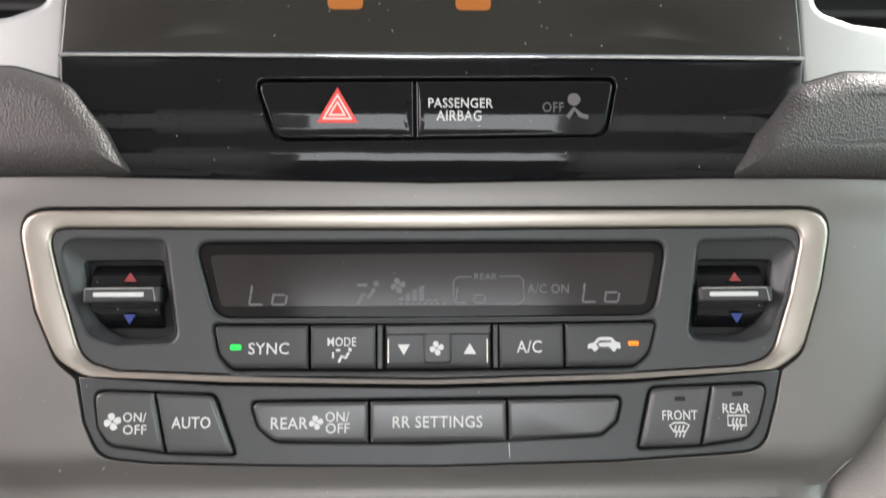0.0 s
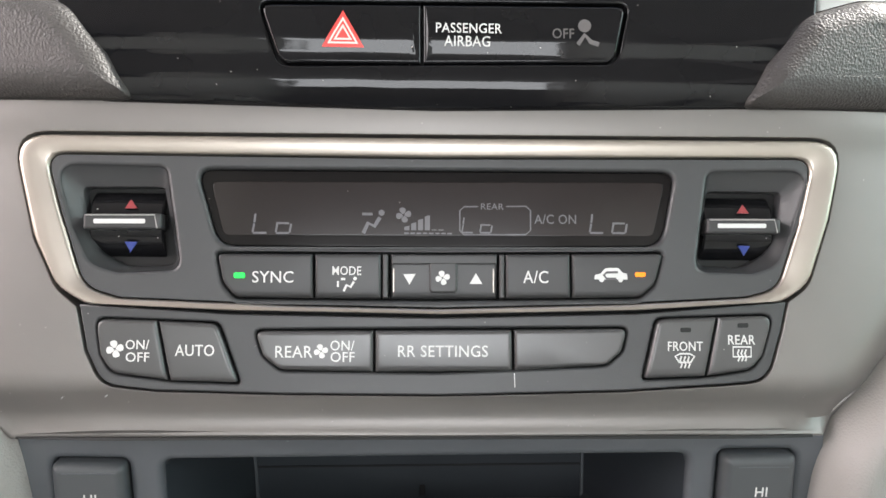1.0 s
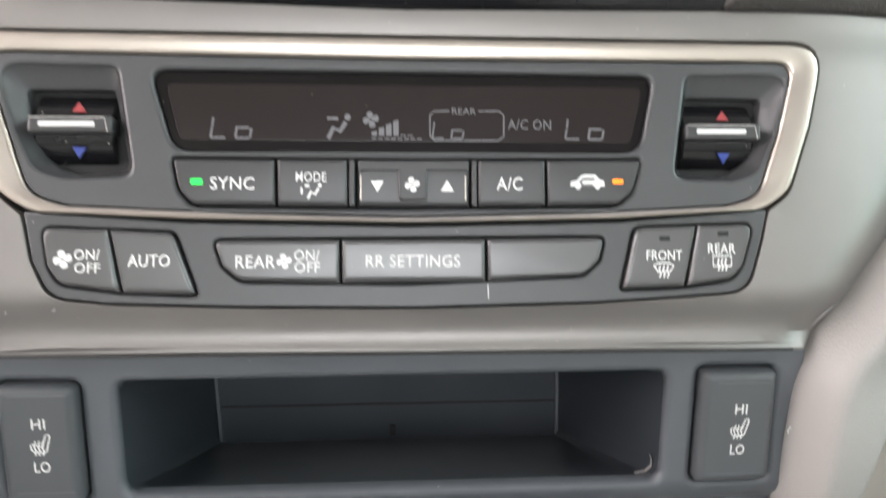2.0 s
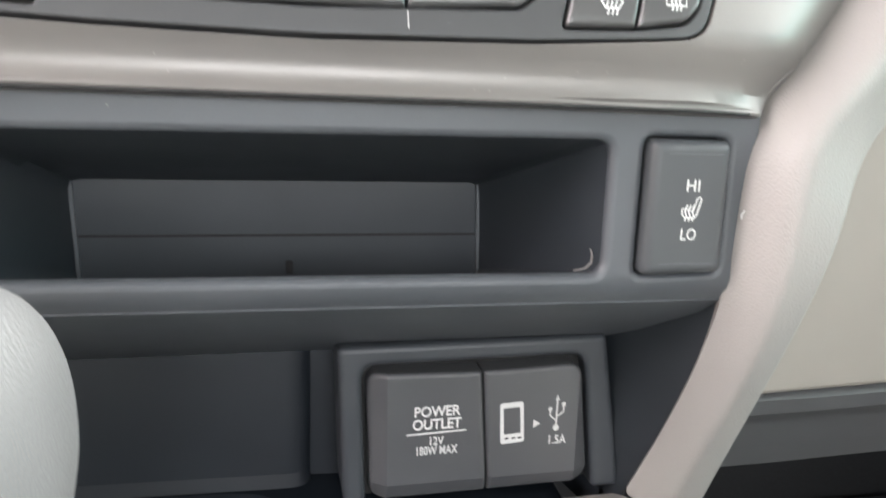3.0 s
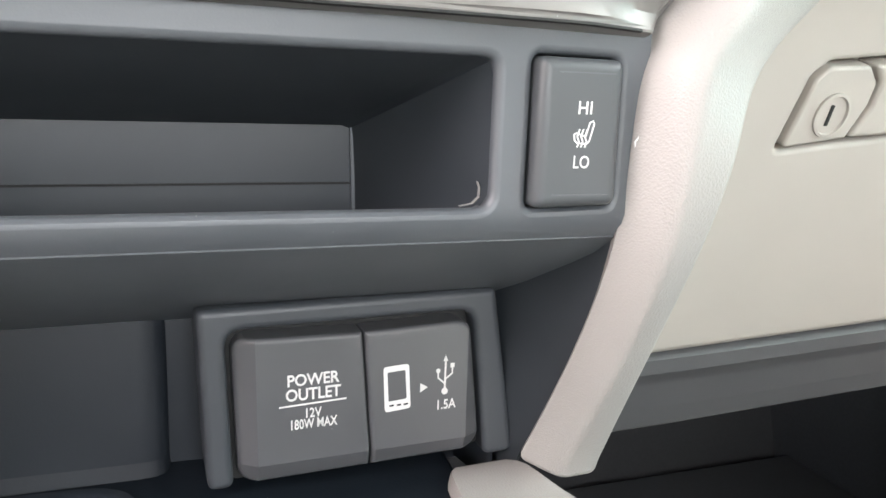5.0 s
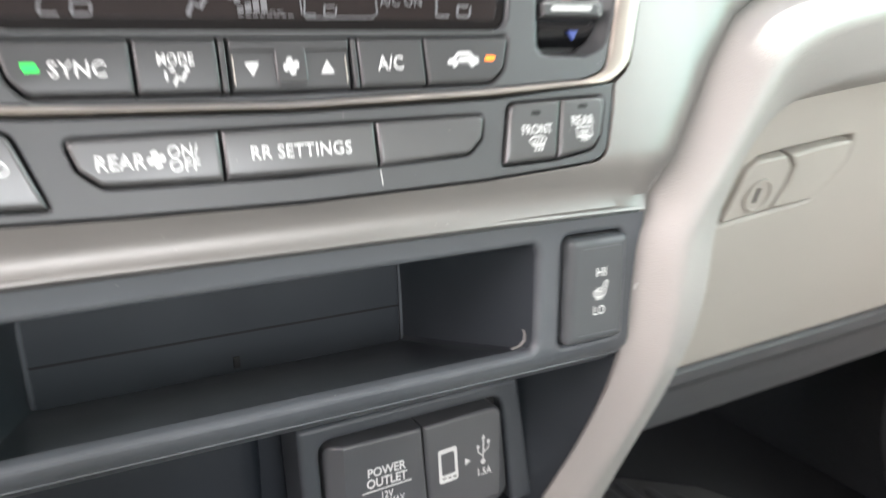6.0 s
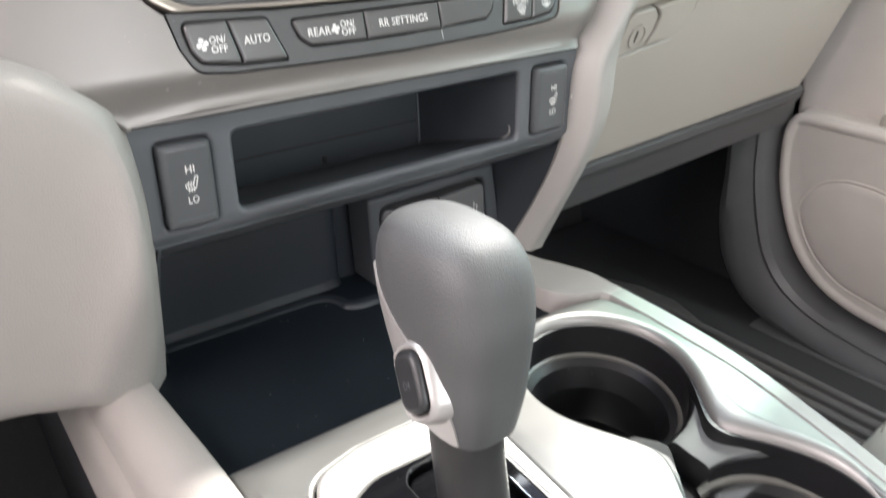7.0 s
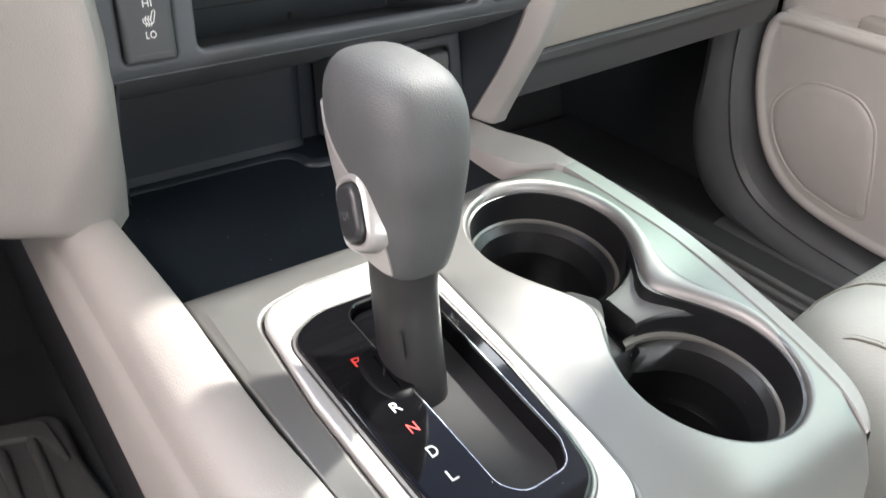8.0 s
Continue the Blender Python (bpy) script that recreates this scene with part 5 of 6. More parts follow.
# rim round the cups: broad on the passenger's side, vanishing into the plate on the driver's side
def rim_ring(lo, hi, z_lo, z_hi):
    out = []
    for p, q in zip(cup_outline(lo), cup_outline(hi)):
        w = (q[0] - cup_x(q[1])) / 44 + 0.30 + max(0, q[1] - 150) / 40
        w = min(1, max(0, w)) * min(1, max(0, (q[1] + 34) / 60))
        w = w * w * (3 - 2 * w)
        x, y = p[0] + (q[0] - p[0]) * w, p[1] + (q[1] - p[1]) * w
        out.append((w, (x, (y - 160) * 1.004, z_lo + (z_hi - z_lo) * w)))
    return out


bm = bmesh.new()
rim = [rim_ring(*a) for a in ((0.6, 8.2, -6, -1.0), (0.5, 7.8, -5, 0.8), (0.4, 7.0, -4.6, 1.7), (0.3, 5.4, -4.4, 2.0), (0.2, 3.6, -4.6, 1.5), (0.1, 2.2, -5, 0.7), (0.0, 1.2, -5.6, -0.6), (-0.3, 0.5, -6.5, -2.4), (-0.4, -0.1, -9, -7))]
proud = [i for i, (w, _) in enumerate(rim[0]) if w > 0.004]
loft(bm, [[r[i][1] for i in proud] for r in rim], closed=False)
world_part("cup_rim", mm(warp(bm, plate_form), CON), M_RIM, console, "satin silver rim round the cup holders")
bm = bmesh.new()
loft(bm, [ring3(con(cup_outline(1.0)), -3.5), ring3(con(cup_outline(-0.5)), -4), ring3(con(cup_outline(-1.2)), -14), ring3(con(cup_outline(-2.2)), -22), ring3(con(cup_outline(-8.0)), -27), ring3(con(cup_outline(-12.0)), -40)])
world_part("cup_collar", mm(bm, CON), M_CUP, console, "black plastic collar below the cup rim")


def saddle(x):
    """Height of the divider between the cups."""
    t = min(1, max(0, (x - 60) / 9))
    return -44 + 31.0 * t * t * (3 - 2 * t) + 0.20 * max(0, min(x, 100) - 69)


for cx, cy, r in (CUP_A, CUP_B):
    bm = bmesh.new()
    rings = []
    sign = -1 if cy > 70 else 1
    for rad, z in ((r - 0.8, -8), (r - 1.2, -18), (r - 1.5, -20.6), (r - 2.3, -22.4), (r - 3.2, -23.0), (r - 3.9, -23.8), (r - 4.4, -26), (r - 4.8, -29), (r - 5.6, -40), (r - 7.5, -62), (r - 10, -66), (r - 20, -67)):
        ring = []
        for k in range(96):
            q = 2 * math.pi * k / 96
            x, y = cx + rad * math.cos(q), cy + rad * math.sin(q)
            facing = max(0, math.sin(q) * sign)
            top = -8 + (saddle(x) - 3 + 8) * min(1, max(0, (facing - 0.62) / 0.12))
            ring.append((x, (y - 160) * 1.004, min(z, top + 0.02 * (z + 8))))
        rings.append(ring)
    loft(bm, rings, cap1=True)
    ledge = bmesh.new()
    arc = [2 * math.pi * k / 96 for k in range(97)]
    arc = [q for q in arc if (math.sin(q) * sign < 0.93 if sign < 0 else not radians(100) < q < radians(215))]
    if sign > 0:
        arc = sorted((q if q > math.pi else q + 2 * math.pi) for q in arc)
    arc = sorted(set(round(q, 6) for q in arc))
    if sign < 0:
        arc = sorted(set(round((q if q < 1.5 * math.pi else q - 2 * math.pi), 6) for q in arc))
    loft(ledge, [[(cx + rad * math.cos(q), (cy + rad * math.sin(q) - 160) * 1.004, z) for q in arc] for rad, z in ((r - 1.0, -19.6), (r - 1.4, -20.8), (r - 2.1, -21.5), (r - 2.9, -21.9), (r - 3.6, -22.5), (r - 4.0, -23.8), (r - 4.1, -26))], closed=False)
    world_part("cup_ledge_shine", mm(ledge, CON), M_LEDGE_SHINE, console, "cup holder ledge with its shine painted pale grey")
    world_part("cup_holder", mm(bm, CON), M_CUP, console, "black plastic cup holder with a stepped wall")
# divider: its two flanks follow the cups, its back dips towards the driver's side
bm = bmesh.new()
rows = []
for i in range(49):
    x = 30 + 74 * i / 48
    ya = CUP_B[1] + math.sqrt(max(0, CUP_B[2] ** 2 - (x - CUP_B[0]) ** 2)) - 0.6
    yb = CUP_A[1] - math.sqrt(max(0, CUP_A[2] ** 2 - (x - CUP_A[0]) ** 2)) + 0.6
    h = saddle(x)
    m, w = (ya + yb) / 2, (yb - ya) / 2
    rows.append([(x, (m + w * f - 160) * 1.004, h + dz) for f, dz in ((-1.25, -45), (-1.08, -14), (-1.02, -7), (-0.98, -3.5), (-0.88, -1.2), (-0.7, -0.3), (-0.3, -0.4), (0, -0.6), (0.3, -0.4), (0.7, -0.3), (0.88, -1.2), (0.98, -3.5), (1.02, -7), (1.08, -14), (1.25, -45))])
loft(bm, rows, closed=False)
world_part("cup_divider", mm(bm, CON), M_CUP, console, "black plastic saddle between the cups")
# pale overlay just above the divider's top, for the light it catches
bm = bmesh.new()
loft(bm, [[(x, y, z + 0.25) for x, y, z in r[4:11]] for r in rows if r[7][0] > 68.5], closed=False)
world_part("divider_top_sheen", mm(bm, CON), M_FACET_LIT, console, "lit top facet of the cup divider, painted pale grey")
bm = solid(con(rounded([(36, 92, 4), (50, 90, 6), (60.5, 76, 7), (51, 64, 6), (36, 62, 4)], 4, 7)), -16, -7.5, 3.0, 5)
world_part("cup_tab", mm(bm, CON), M_TAB, console, "grey rubber cup grip tab")

# shift gate
GATE = rounded([(-97.0, 119, 20), (-78, 128, 26), (-38, 127, 20), (-21.0, 119, 18), (-22.0, 60, 0), (-26.5, 14, 30), (-31, -6, 20), (-46, -15, 18), (-78, -14, 20), (-95, 0, 24), (-96.5, 60, 0)], 9, 12)
SLOT = rounded([(-68.5, 117, 8), (-62, 123, 8), (-36, 123.5, 9), (-28.5, 117, 10), (-32.5, 14, 14), (-38.5, 2.5, 11), (-61, 2.0, 12), (-68.0, 10, 12), (-68.0, 70, 0), (-68.5, 98, 6)], 6, 10)
bm = plate(con(inset(RING, 0.6)), [con(inset(GATE, -1.8))], -6, 2.6, b=1.8, hole_b=1.6, seg=6)
gate_ring = world_part("gate_surround", mm(bm, CON), M_POLISH, console, "polished silver surround of the shift gate")
bm = plate(con(GATE), [con(SLOT)], -6, 5.2, b=2.4, hole_b=0.8, hole_depth=-9, seg=4)
gate = world_part("gate_panel", mm(bm, CON), M_GATE, console, "gloss black shift gate panel with lettering")
bm = bmesh.new()
loft(bm, [ring3(con(inset(SLOT, -0.6)), 5.0), ring3(con(inset(SLOT, -0.45)), 5.5), ring3(con(inset(SLOT, -0.2)), 5.5), ring3(con(inset(SLOT, 0.1)), 4.0)])
world_part("gate_edge", mm(bm, CON), M_CHROME, console).parent = console
bm = bmesh.new()
loft(bm, [ring3(con(inset(GATE, -1.4)), -2), ring3(con(inset(GATE, -1.4)), 2.6), ring3(con(inset(GATE, -0.2)), 3.0), ring3(con(inset(GATE, 0.1)), 1.0)])
world_part("gate_chrome_line", mm(bm, CON), M_RIM, console)
bm = solid(con(inset(SLOT, -1)), -20, -7.5, 0.5)
world_part("slot_floor", mm(bm, CON), M_MATTE, console, "matte grey sliding shutter")
bm = solid(con(rounded([(-67.6, 92, 3), (-67.6, 116, 8), (-61.5, 122, 8), (-42, 122.4, 5), (-40, 92, 3)], 4)), -8, -0.5, 1.0, 3)
world_part("gate_insert", mm(bm, CON), M_GATE, console)
for body, y, red in (("P", 90.5, 1), ("R", 61.0, 0), ("N", 48.6, 1), ("D", 35.2, 0), ("L", 22.4, 0)):
    bm = letters(bmesh.new(), body, -82.0, (y - 2.6 - 160), -78.0 if body != "L" else -78.7, (y + 2.6 - 160), 4.8, 5.36)
    world_part("letter", mm(bm, CON), M_RED if red else M_PRINT, console)
# the shutter's rounded shoulder beside the lever
bm = bmesh.new()
shoulder = circle(-73.0, 79, 10.0, 40, ry=17.0)
loft(bm, [ring3(con(inset(shoulder, d)), z) for d, z in ((0, 3), (0.1, 4.4), (0.6, 5.2), (1.6, 5.8), (3.2, 6.2), (5.2, 6.4), (7.5, 6.5))], cap1=True)
world_part("shutter_block", mm(bm, CON), M_LEAF, console, "smooth black shutter shoulder beside the lever")
bm = stroke(bmesh.new(), con([(-75.5, 77), (-70.5, 84)]), 0.8, 6.3, 6.65)
world_part("shutter_mark", mm(bm, CON), M_GAP, console)

# padded rails and sides
def rail(rows):
    bm = bmesh.new()
    loft(bm, rows, closed=False)
    return bm


def left_rows():
    rows = []
    for y, xin, xcr in ((0.330, -0.132, -0.153), (0.262, -0.1315, -0.1525), (0.235, -0.1300, -0.1520), (0.172, -0.1258, -0.1515), (0.120, -0.1250, -0.151), (0.08, -0.1235, -0.150), (0.035, -0.1190, -0.148), (-0.05, -0.115, -0.145), (-0.16, -0.112, -0.142)):
        z = con_z(y) + 0.001
        low = 0.052 + 0.16 * max(0, 0.33 - y)
        rows.append([Vector(p) for p in ((xin, y, z - 0.02), (xin, y, z - 0.003), (xin - 0.0012, y, z - 0.0004), (xin - 0.004, y, z + 0.0008), (xin * 0.45 + xcr * 0.55, y, z + 0.0015), (xcr + 0.003, y, z - 0.0015), (xcr - 0.002, y, z - 0.006), (xcr - 0.0045, y, z - 0.014), (xcr - 0.0060, y, z - 0.0215), (xcr - 0.0064, y, z - 0.0235), (xcr - 0.0082, y, z - 0.0255), (xcr - 0.0110, y, z - 0.036), (xcr - 0.0135, y, z - low), (xcr - 0.010, y, z - low - 0.002))])
    return smooth_rows(rows, 3)


world_part("side_rail", rail(left_rows()), M_BEIGE, console, "beige grained padded side")
world_part("carpet_side", sheet([[(-0.158, 0.80, 0.45), (-0.156, -0.2, 0.37)], [(-0.156, 0.80, 0.40), (-0.152, -0.2, 0.31)], [(-0.140, 0.80, 0.20), (-0.135, -0.2, 0.20)], [(-0.134, 0.80, 0.10), (-0.130, -0.2, 0.10)]], 0.004), M_SIDE, console, "dark lower side of the console")


def right_rows():
    rows = []
    for y, xin, xout in ((0.266, 0.0965, 0.119), (0.260, 0.0930, 0.124), (0.241, 0.0915, 0.129), (0.220, 0.0925, 0.1335), (0.200, 0.0950, 0.1365), (0.192, 0.0985, 0.1372), (0.186, 0.1060, 0.1375), (0.181, 0.1170, 0.1378), (0.174, 0.1260, 0.1390), (0.130, 0.1290, 0.1425), (0.087, 0.1300, 0.1415), (0.040, 0.1240, 0.1345), (0.000, 0.1162, 0.1265), (-0.03, 0.1075, 0.1175), (-0.045, 0.1015, 0.1090), (-0.052, 0.0985, 0.1010)):
        z = con_z(y) + 0.0008
        xin -= 0.0018 if y < 0.176 else 0
        z -= 0.008 * min(1, max(0, (y - 0.196) / 0.045)) + 0.003 * max(0, (y - 0.25) / 0.02) ** 2 + 0.026 * (max(0, -0.03 - y) / 0.048) ** 2
        deep = 0.024 if y > 0.172 else 0.008
        rows.append([Vector(p) for p in ((xin - (0.004 if y > 0.172 else 0.0), y, z - deep), (xin, y, z - 0.0009), (xin + 0.0006, y, z), (xout - 0.003, y, z + 0.0005), (xout, y, z - 0.002), (xout + 0.003, y, z - 0.012), (xout + 0.010, y, z - 0.06), (xout + 0.016, y, z - 0.16), (xout + 0.018, y, 0.10))])
    return smooth_rows(rows, 3)


rows = right_rows()
front_rows = [r for r in rows if r[2].y > 0.1735]
rear_rows = [r for r in rows if r[2].y < 0.1745]
world_part("front_rail", rail(front_rows), M_BEIGE, console, "pale beige end of the console rail")
world_part("right_rail", rail(rear_rows), M_RAIL, console, "pale satin rail along the console")
world_part("tray_mat", mm(solid(con(rounded([(-130, 300), (100, 300), (98, 196), (92, 188), (60, 187), (25, 182), (2, 173), (-124, 173)], 3)), -24, -13, 2), CON), M_RUBBER, console, "black rubber tray mat")
world_part("tray_edge", sheet([[(-0.125, 0.1708, 0.4648), (0.015, 0.1694, 0.4648)], [(-0.125, 0.1722, 0.4636), (0.015, 0.1708, 0.4636)], [(-0.125, 0.1725, 0.452), (0.015, 0.171, 0.452)]], 0.001), M_DARK, console)

world_part("rear_block", mm(box(-112, 84, -330, -66, 110, 398, 8)), M_SIDE, console, "dark rear block of the console")

# ---- gear lever ----
lever = thing("gear_lever", Matrix.Translation((-0.047, 0.078, 0.458)), "grey leather gear lever with a silver side trim", "gear lever")
bpy.context.view_layer.update()
KNOB = [  # centre x, y, z; half width across, along
    (-0.0556, 0.0924, 0.5122, 0.0146, 0.0174),
    (-0.0555, 0.0930, 0.5142, 0.0159, 0.0191),
    (-0.0549, 0.0964, 0.5287, 0.0185, 0.0248),
    (-0.0544, 0.0998, 0.5437, 0.0201, 0.0289),
    (-0.0543, 0.1022, 0.5583, 0.0210, 0.0322),
    (-0.0537, 0.1045, 0.5693, 0.0215, 0.0328),
    (-0.0537, 0.1055, 0.5780, 0.0209, 0.0317),
    (-0.0538, 0.1061, 0.5848, 0.0190, 0.0287),
    (-0.0539, 0.1065, 0.5899, 0.0154, 0.0233),
    (-0.0540, 0.1067, 0.5926, 0.0100, 0.0149),
    (-0.0540, 0.1067, 0.5937, 0.0039, 0.0058),
]


def knob_rings(rows, grow=0.0, n=48, power=2.9):
    out = []
    for x, y, z, a, b in rows:
        ring = []
        for k in range(n):
            q = 2 * math.pi * k / n
            c, s = math.cos(q), math.sin(q)
            c = math.copysign(abs(c) ** (2 / power), c)
            s = math.copysign(abs(s) ** (2 / power), s)
            ring.append(Vector((x + (a + grow) * c, y + (b + grow) * s, z)))
        out.append(ring)
    return out


rings = smooth_rows(knob_rings(KNOB), 4)
bm = bmesh.new()
loft(bm, rings, cap0=True, cap1=True)
world_part("knob", bm, M_KNOB, lever, "grey grained leather knob")
# silver trim on the driver's side: a strip of the knob's own form, a little proud
SIL = KNOB[1:6]
sil_rings = smooth_rows(knob_rings(SIL, 0.0009), 4)
bm = bmesh.new()
strips = []
for i, r in enumerate(sil_rings):
    t = (r[0].z - KNOB[1][2]) / (KNOB[5][2] - KNOB[1][2])
    lo, hi = 9 + 8 * t, 28.5 - 5.5 * t - 5 * t * t + 0.9 * math.sin(math.pi * t)
    cells = []
    for k in range(13):
        f = lo + (hi - lo) * k / 12
        a = int(f)
        cells.append(r[a % 48].lerp(r[(a + 1) % 48], f - a))
    strips.append(cells)
loft(bm, strips, closed=False)
bm.normal_update()
bmesh.ops.solidify(bm, geom=list(bm.faces), thickness=0.0012)
world_part("side_trim", bm, M_TRIM, lever, "satin silver side trim")
BTN_N = Vector((-0.98, -0.02, 0.16)).normalized()
BTN_X = (Vector((0.10, 0.62, 0.90)) - BTN_N * BTN_N.dot(Vector((0.10, 0.62, 0.90)))).normalized()
BTN_Y = BTN_N.cross(BTN_X)
BTN = Matrix(((BTN_X.x, BTN_Y.x, BTN_N.x, -0.0758), (BTN_X.y, BTN_Y.y, BTN_N.y, 0.0965), (BTN_X.z, BTN_Y.z, BTN_N.z, 0.5365), (0, 0, 0, 1)))
bm = bmesh.new()
loop = rounded([(-13.5, -8.0, 8), (12.5, -9.0, 9), (13.5, 7.5, 9), (-12.5, 8.5, 8)], 6, 8)
loft(bm, [ring3(inset(loop, -4.0), -5), ring3(inset(loop, -3.0), 0.2), ring3(inset(loop, -1.8), 2.2), ring3(inset(loop, -0.7), 2.9), ring3(inset(loop, 0.3), 2.5), ring3(inset(loop, 0.9), -1.0)])
world_part("button_surround", mm(bm, BTN), M_TRIM, lever)
rel = world_part("release_button", mm(solid(moved(inset(loop, 1.0), lambda x, y: (x + 0.3, y)), -3, 5.4, 3.0, 6), BTN), M_RELEASE, lever, "dark release button")
bm = letters(bmesh.new(), "D4", -2.0, -2.0, 2.0, 1.1, 5.2, 5.44)
warp(bm, lambda co: Vector((co.y, -co.x, co.z)))
mark = world_part("lettering", mm(bm, BTN), M_LOWER, lever)
mark.parent = rel
SHAFT = [(-0.0585, 0.0765, 0.4480, 0.0128, 0.0145), (-0.0587, 0.0779, 0.4585, 0.0128, 0.0145), (-0.0587, 0.0829, 0.4774, 0.0128, 0.0145), (-0.0573, 0.0889, 0.4963, 0.0128, 0.0145), (-0.0569, 0.0906, 0.5036, 0.0129, 0.0147), (-0.0557, 0.0928, 0.5150, 0.0131, 0.0152)]
bm = bmesh.new()
loft(bm, smooth_rows(knob_rings(SHAFT, n=40, power=2.6), 3), cap0=True)
world_part("shaft", bm, M_SHAFT, lever, "matte black lever shaft")

bm = solid(rounded([(-6, -1.0), (6, -0.7), (6, 0.7), (-6, 1.0)], 0.6), -0.6, 0.5, 0.2)
SLIT_N = Vector((-0.72, -0.66, 0.22)).normalized()
SLIT_X = (Vector((0.1, 0.35, 0.93)) - SLIT_N * SLIT_N.dot(Vector((0.1, 0.35, 0.93)))).normalized()
SLIT_Y = SLIT_N.cross(SLIT_X)
SLIT = Matrix(((SLIT_X.x, SLIT_Y.x, SLIT_N.x, -0.0697), (SLIT_X.y, SLIT_Y.y, SLIT_N.y, 0.0727), (SLIT_X.z, SLIT_Y.z, SLIT_N.z, 0.4837), (0, 0, 0, 1)))
world_part("slit", mm(bm, SLIT), M_GAP, lever)

# ---- passenger side: door, kick panel, sill, floor, seat ----
floor = tagged(part("floor", box(-900, 900, -1600, 900, 60, 90, 4), M_CARPET), "dark grey carpeted car floor", "floor", kind="structure")
floor.data.transform(Matrix.Scale(MM, 4))

carpet = tagged(part("carpet", box(185, 700, -900, 690, 89, 186, 2), M_CARPET_G), "grey carpet of the passenger footwell", "carpet", kind="structure")
carpet.data.transform(Matrix.Scale(MM, 4))

mat_p = thing("floor_mat", Matrix.Translation((0.40, 0.2, 0.186)), "black ribbed rubber floor mat", "floor mat", "floor mats")
bpy.context.view_layer.update()
world_part("base", mm(solid(rounded([(200, -150), (558, -150), (564, 376), (582, 430), (578, 484), (545, 555), (481, 608), (400, 640), (215, 640), (190, 200)], 40, 6), 186, 192, 4)), M_MAT, mat_p)
for k in range(17):
    x = 214 + 20.5 * k
    far = 622 if x < 440 else 622 - (x - 440) * 1.15
    world_part("rib", mm(solid(rounded([(x, -130), (x + 9, -130), (x + 9, far - 8), (x, far)], 4), 191, 199, 3)), M_MAT, mat_p)
mat_d = thing("floor_mat", Matrix.Translation((-0.42, 0.3, 0.09)), "black ribbed rubber floor mat", "floor mat", "floor mats")
bpy.context.view_layer.update()
world_part("base", mm(solid(rounded([(-600, -150, 20), (-131, -150, 20), (-144, 413, 60), (-151, 470, 40), (-151, 542, 26), (-206, 556, 60), (-600, 560, 40)], 40, 8), 90, 108, 7, 5)), M_MAT, mat_d)
world_part("rim", mm(solid(rounded([(-600, 520, 6), (-600, 552, 10), (-206, 548, 40), (-166, 534, 20), (-160, 470, 20), (-166, 470, 4), (-178, 512, 20), (-210, 524, 20)], 6, 6), 107, 113, 3, 4)), M_MAT, mat_d)
for k in range(14):
    x = -184 - 27 * k
    world_part("rib", mm(solid(rounded([(x - 5, -130), (x + 5, -130), (x + 5, 512), (x - 5, 516)], 5), 106, 115, 4.5, 4)), M_MAT, mat_d)

door = thing("passenger_door", Matrix.Translation((0.68, 0.0, 0.22)), "beige passenger door panel with a moulded pocket", "car door")
bpy.context.view_layer.update()
DOOR = Matrix(((0, 0, -1, 0.645), (-1, 0, 0, 0), (0, 1, 0, 0), (0, 0, 0, 1)))
front = smooth_rows([[Vector((x, z, 0))] for x, z in ((-338, 453), (-358, 447), (-367, 424), (-363, 374), (-350, 332), (-328, 290), (-296, 258), (-251, 238), (-175, 227), (-80, 222))], 7)
door_out = [(r[0].x, r[0].y) for r in front] + [(1000, 210), (1000, 453)]
bm = bmesh.new()
loft(bm, [ring3(inset(door_out, d), z) for d, z in ((0, -40), (0, -9), (0.8, -5), (2.5, -2), (5, -0.2), (7.5, 0.2), (10, -0.6), (12, -2.4), (13.5, -4.0), (15, -4.4))], cap1=True)
world_part("door_panel", mm(bm, DOOR), M_BEIGE_D, door)
arch = soft([(-330, 338), (-320, 368), (-294, 386), (-262, 390), (-232, 385), (-209, 364), (-196, 325), (-188, 288), (-184, 262), (-200, 253), (-228, 256), (-270, 267), (-308, 296)], 8)
bm = bmesh.new()
loft(bm, [ring3(inset(arch, d), z) for d, z in ((-1.5, -5), (-0.8, -3.8), (0.4, -3.2), (1.6, -3.8), (2.6, -4.8), (4.0, -3.6), (6.0, -2.8), (12, -2.4))], cap1=True)
world_part("speaker_panel", mm(bm, DOOR), M_BEIGE_D, door, "moulded beige speaker panel")
world_part("upper_panel", mm(solid(rounded([(-372, 440, 4), (-380, 640, 6), (1000, 640, 6), (1000, 440, 4)], 6, 5), -60, -34, 6, 4), DOOR), M_BEIGE_D, door)
bm = solid(rounded([(-352, -60, 6), (-352, -5, 10), (400, -5, 10), (400, -60, 6)], 6, 5), 436, 455, 5, 5)
ARM = Matrix(((0, -1, 0, 0.645), (-1, 0, 0, 0), (0, 0, 1, 0), (0, 0, 0, 1)))
world_part("arm_rest", mm(bm, ARM), M_BEIGE_D, door, "padded beige arm rest ledge")
world_part("pull_cup", mm(solid(rounded([(-268, -34, 5), (-268, -12, 6), (-226, -12, 6), (-226, -34, 5)], 6, 6), 452, 468, 6, 5), ARM), M_BEIGE_P, door)

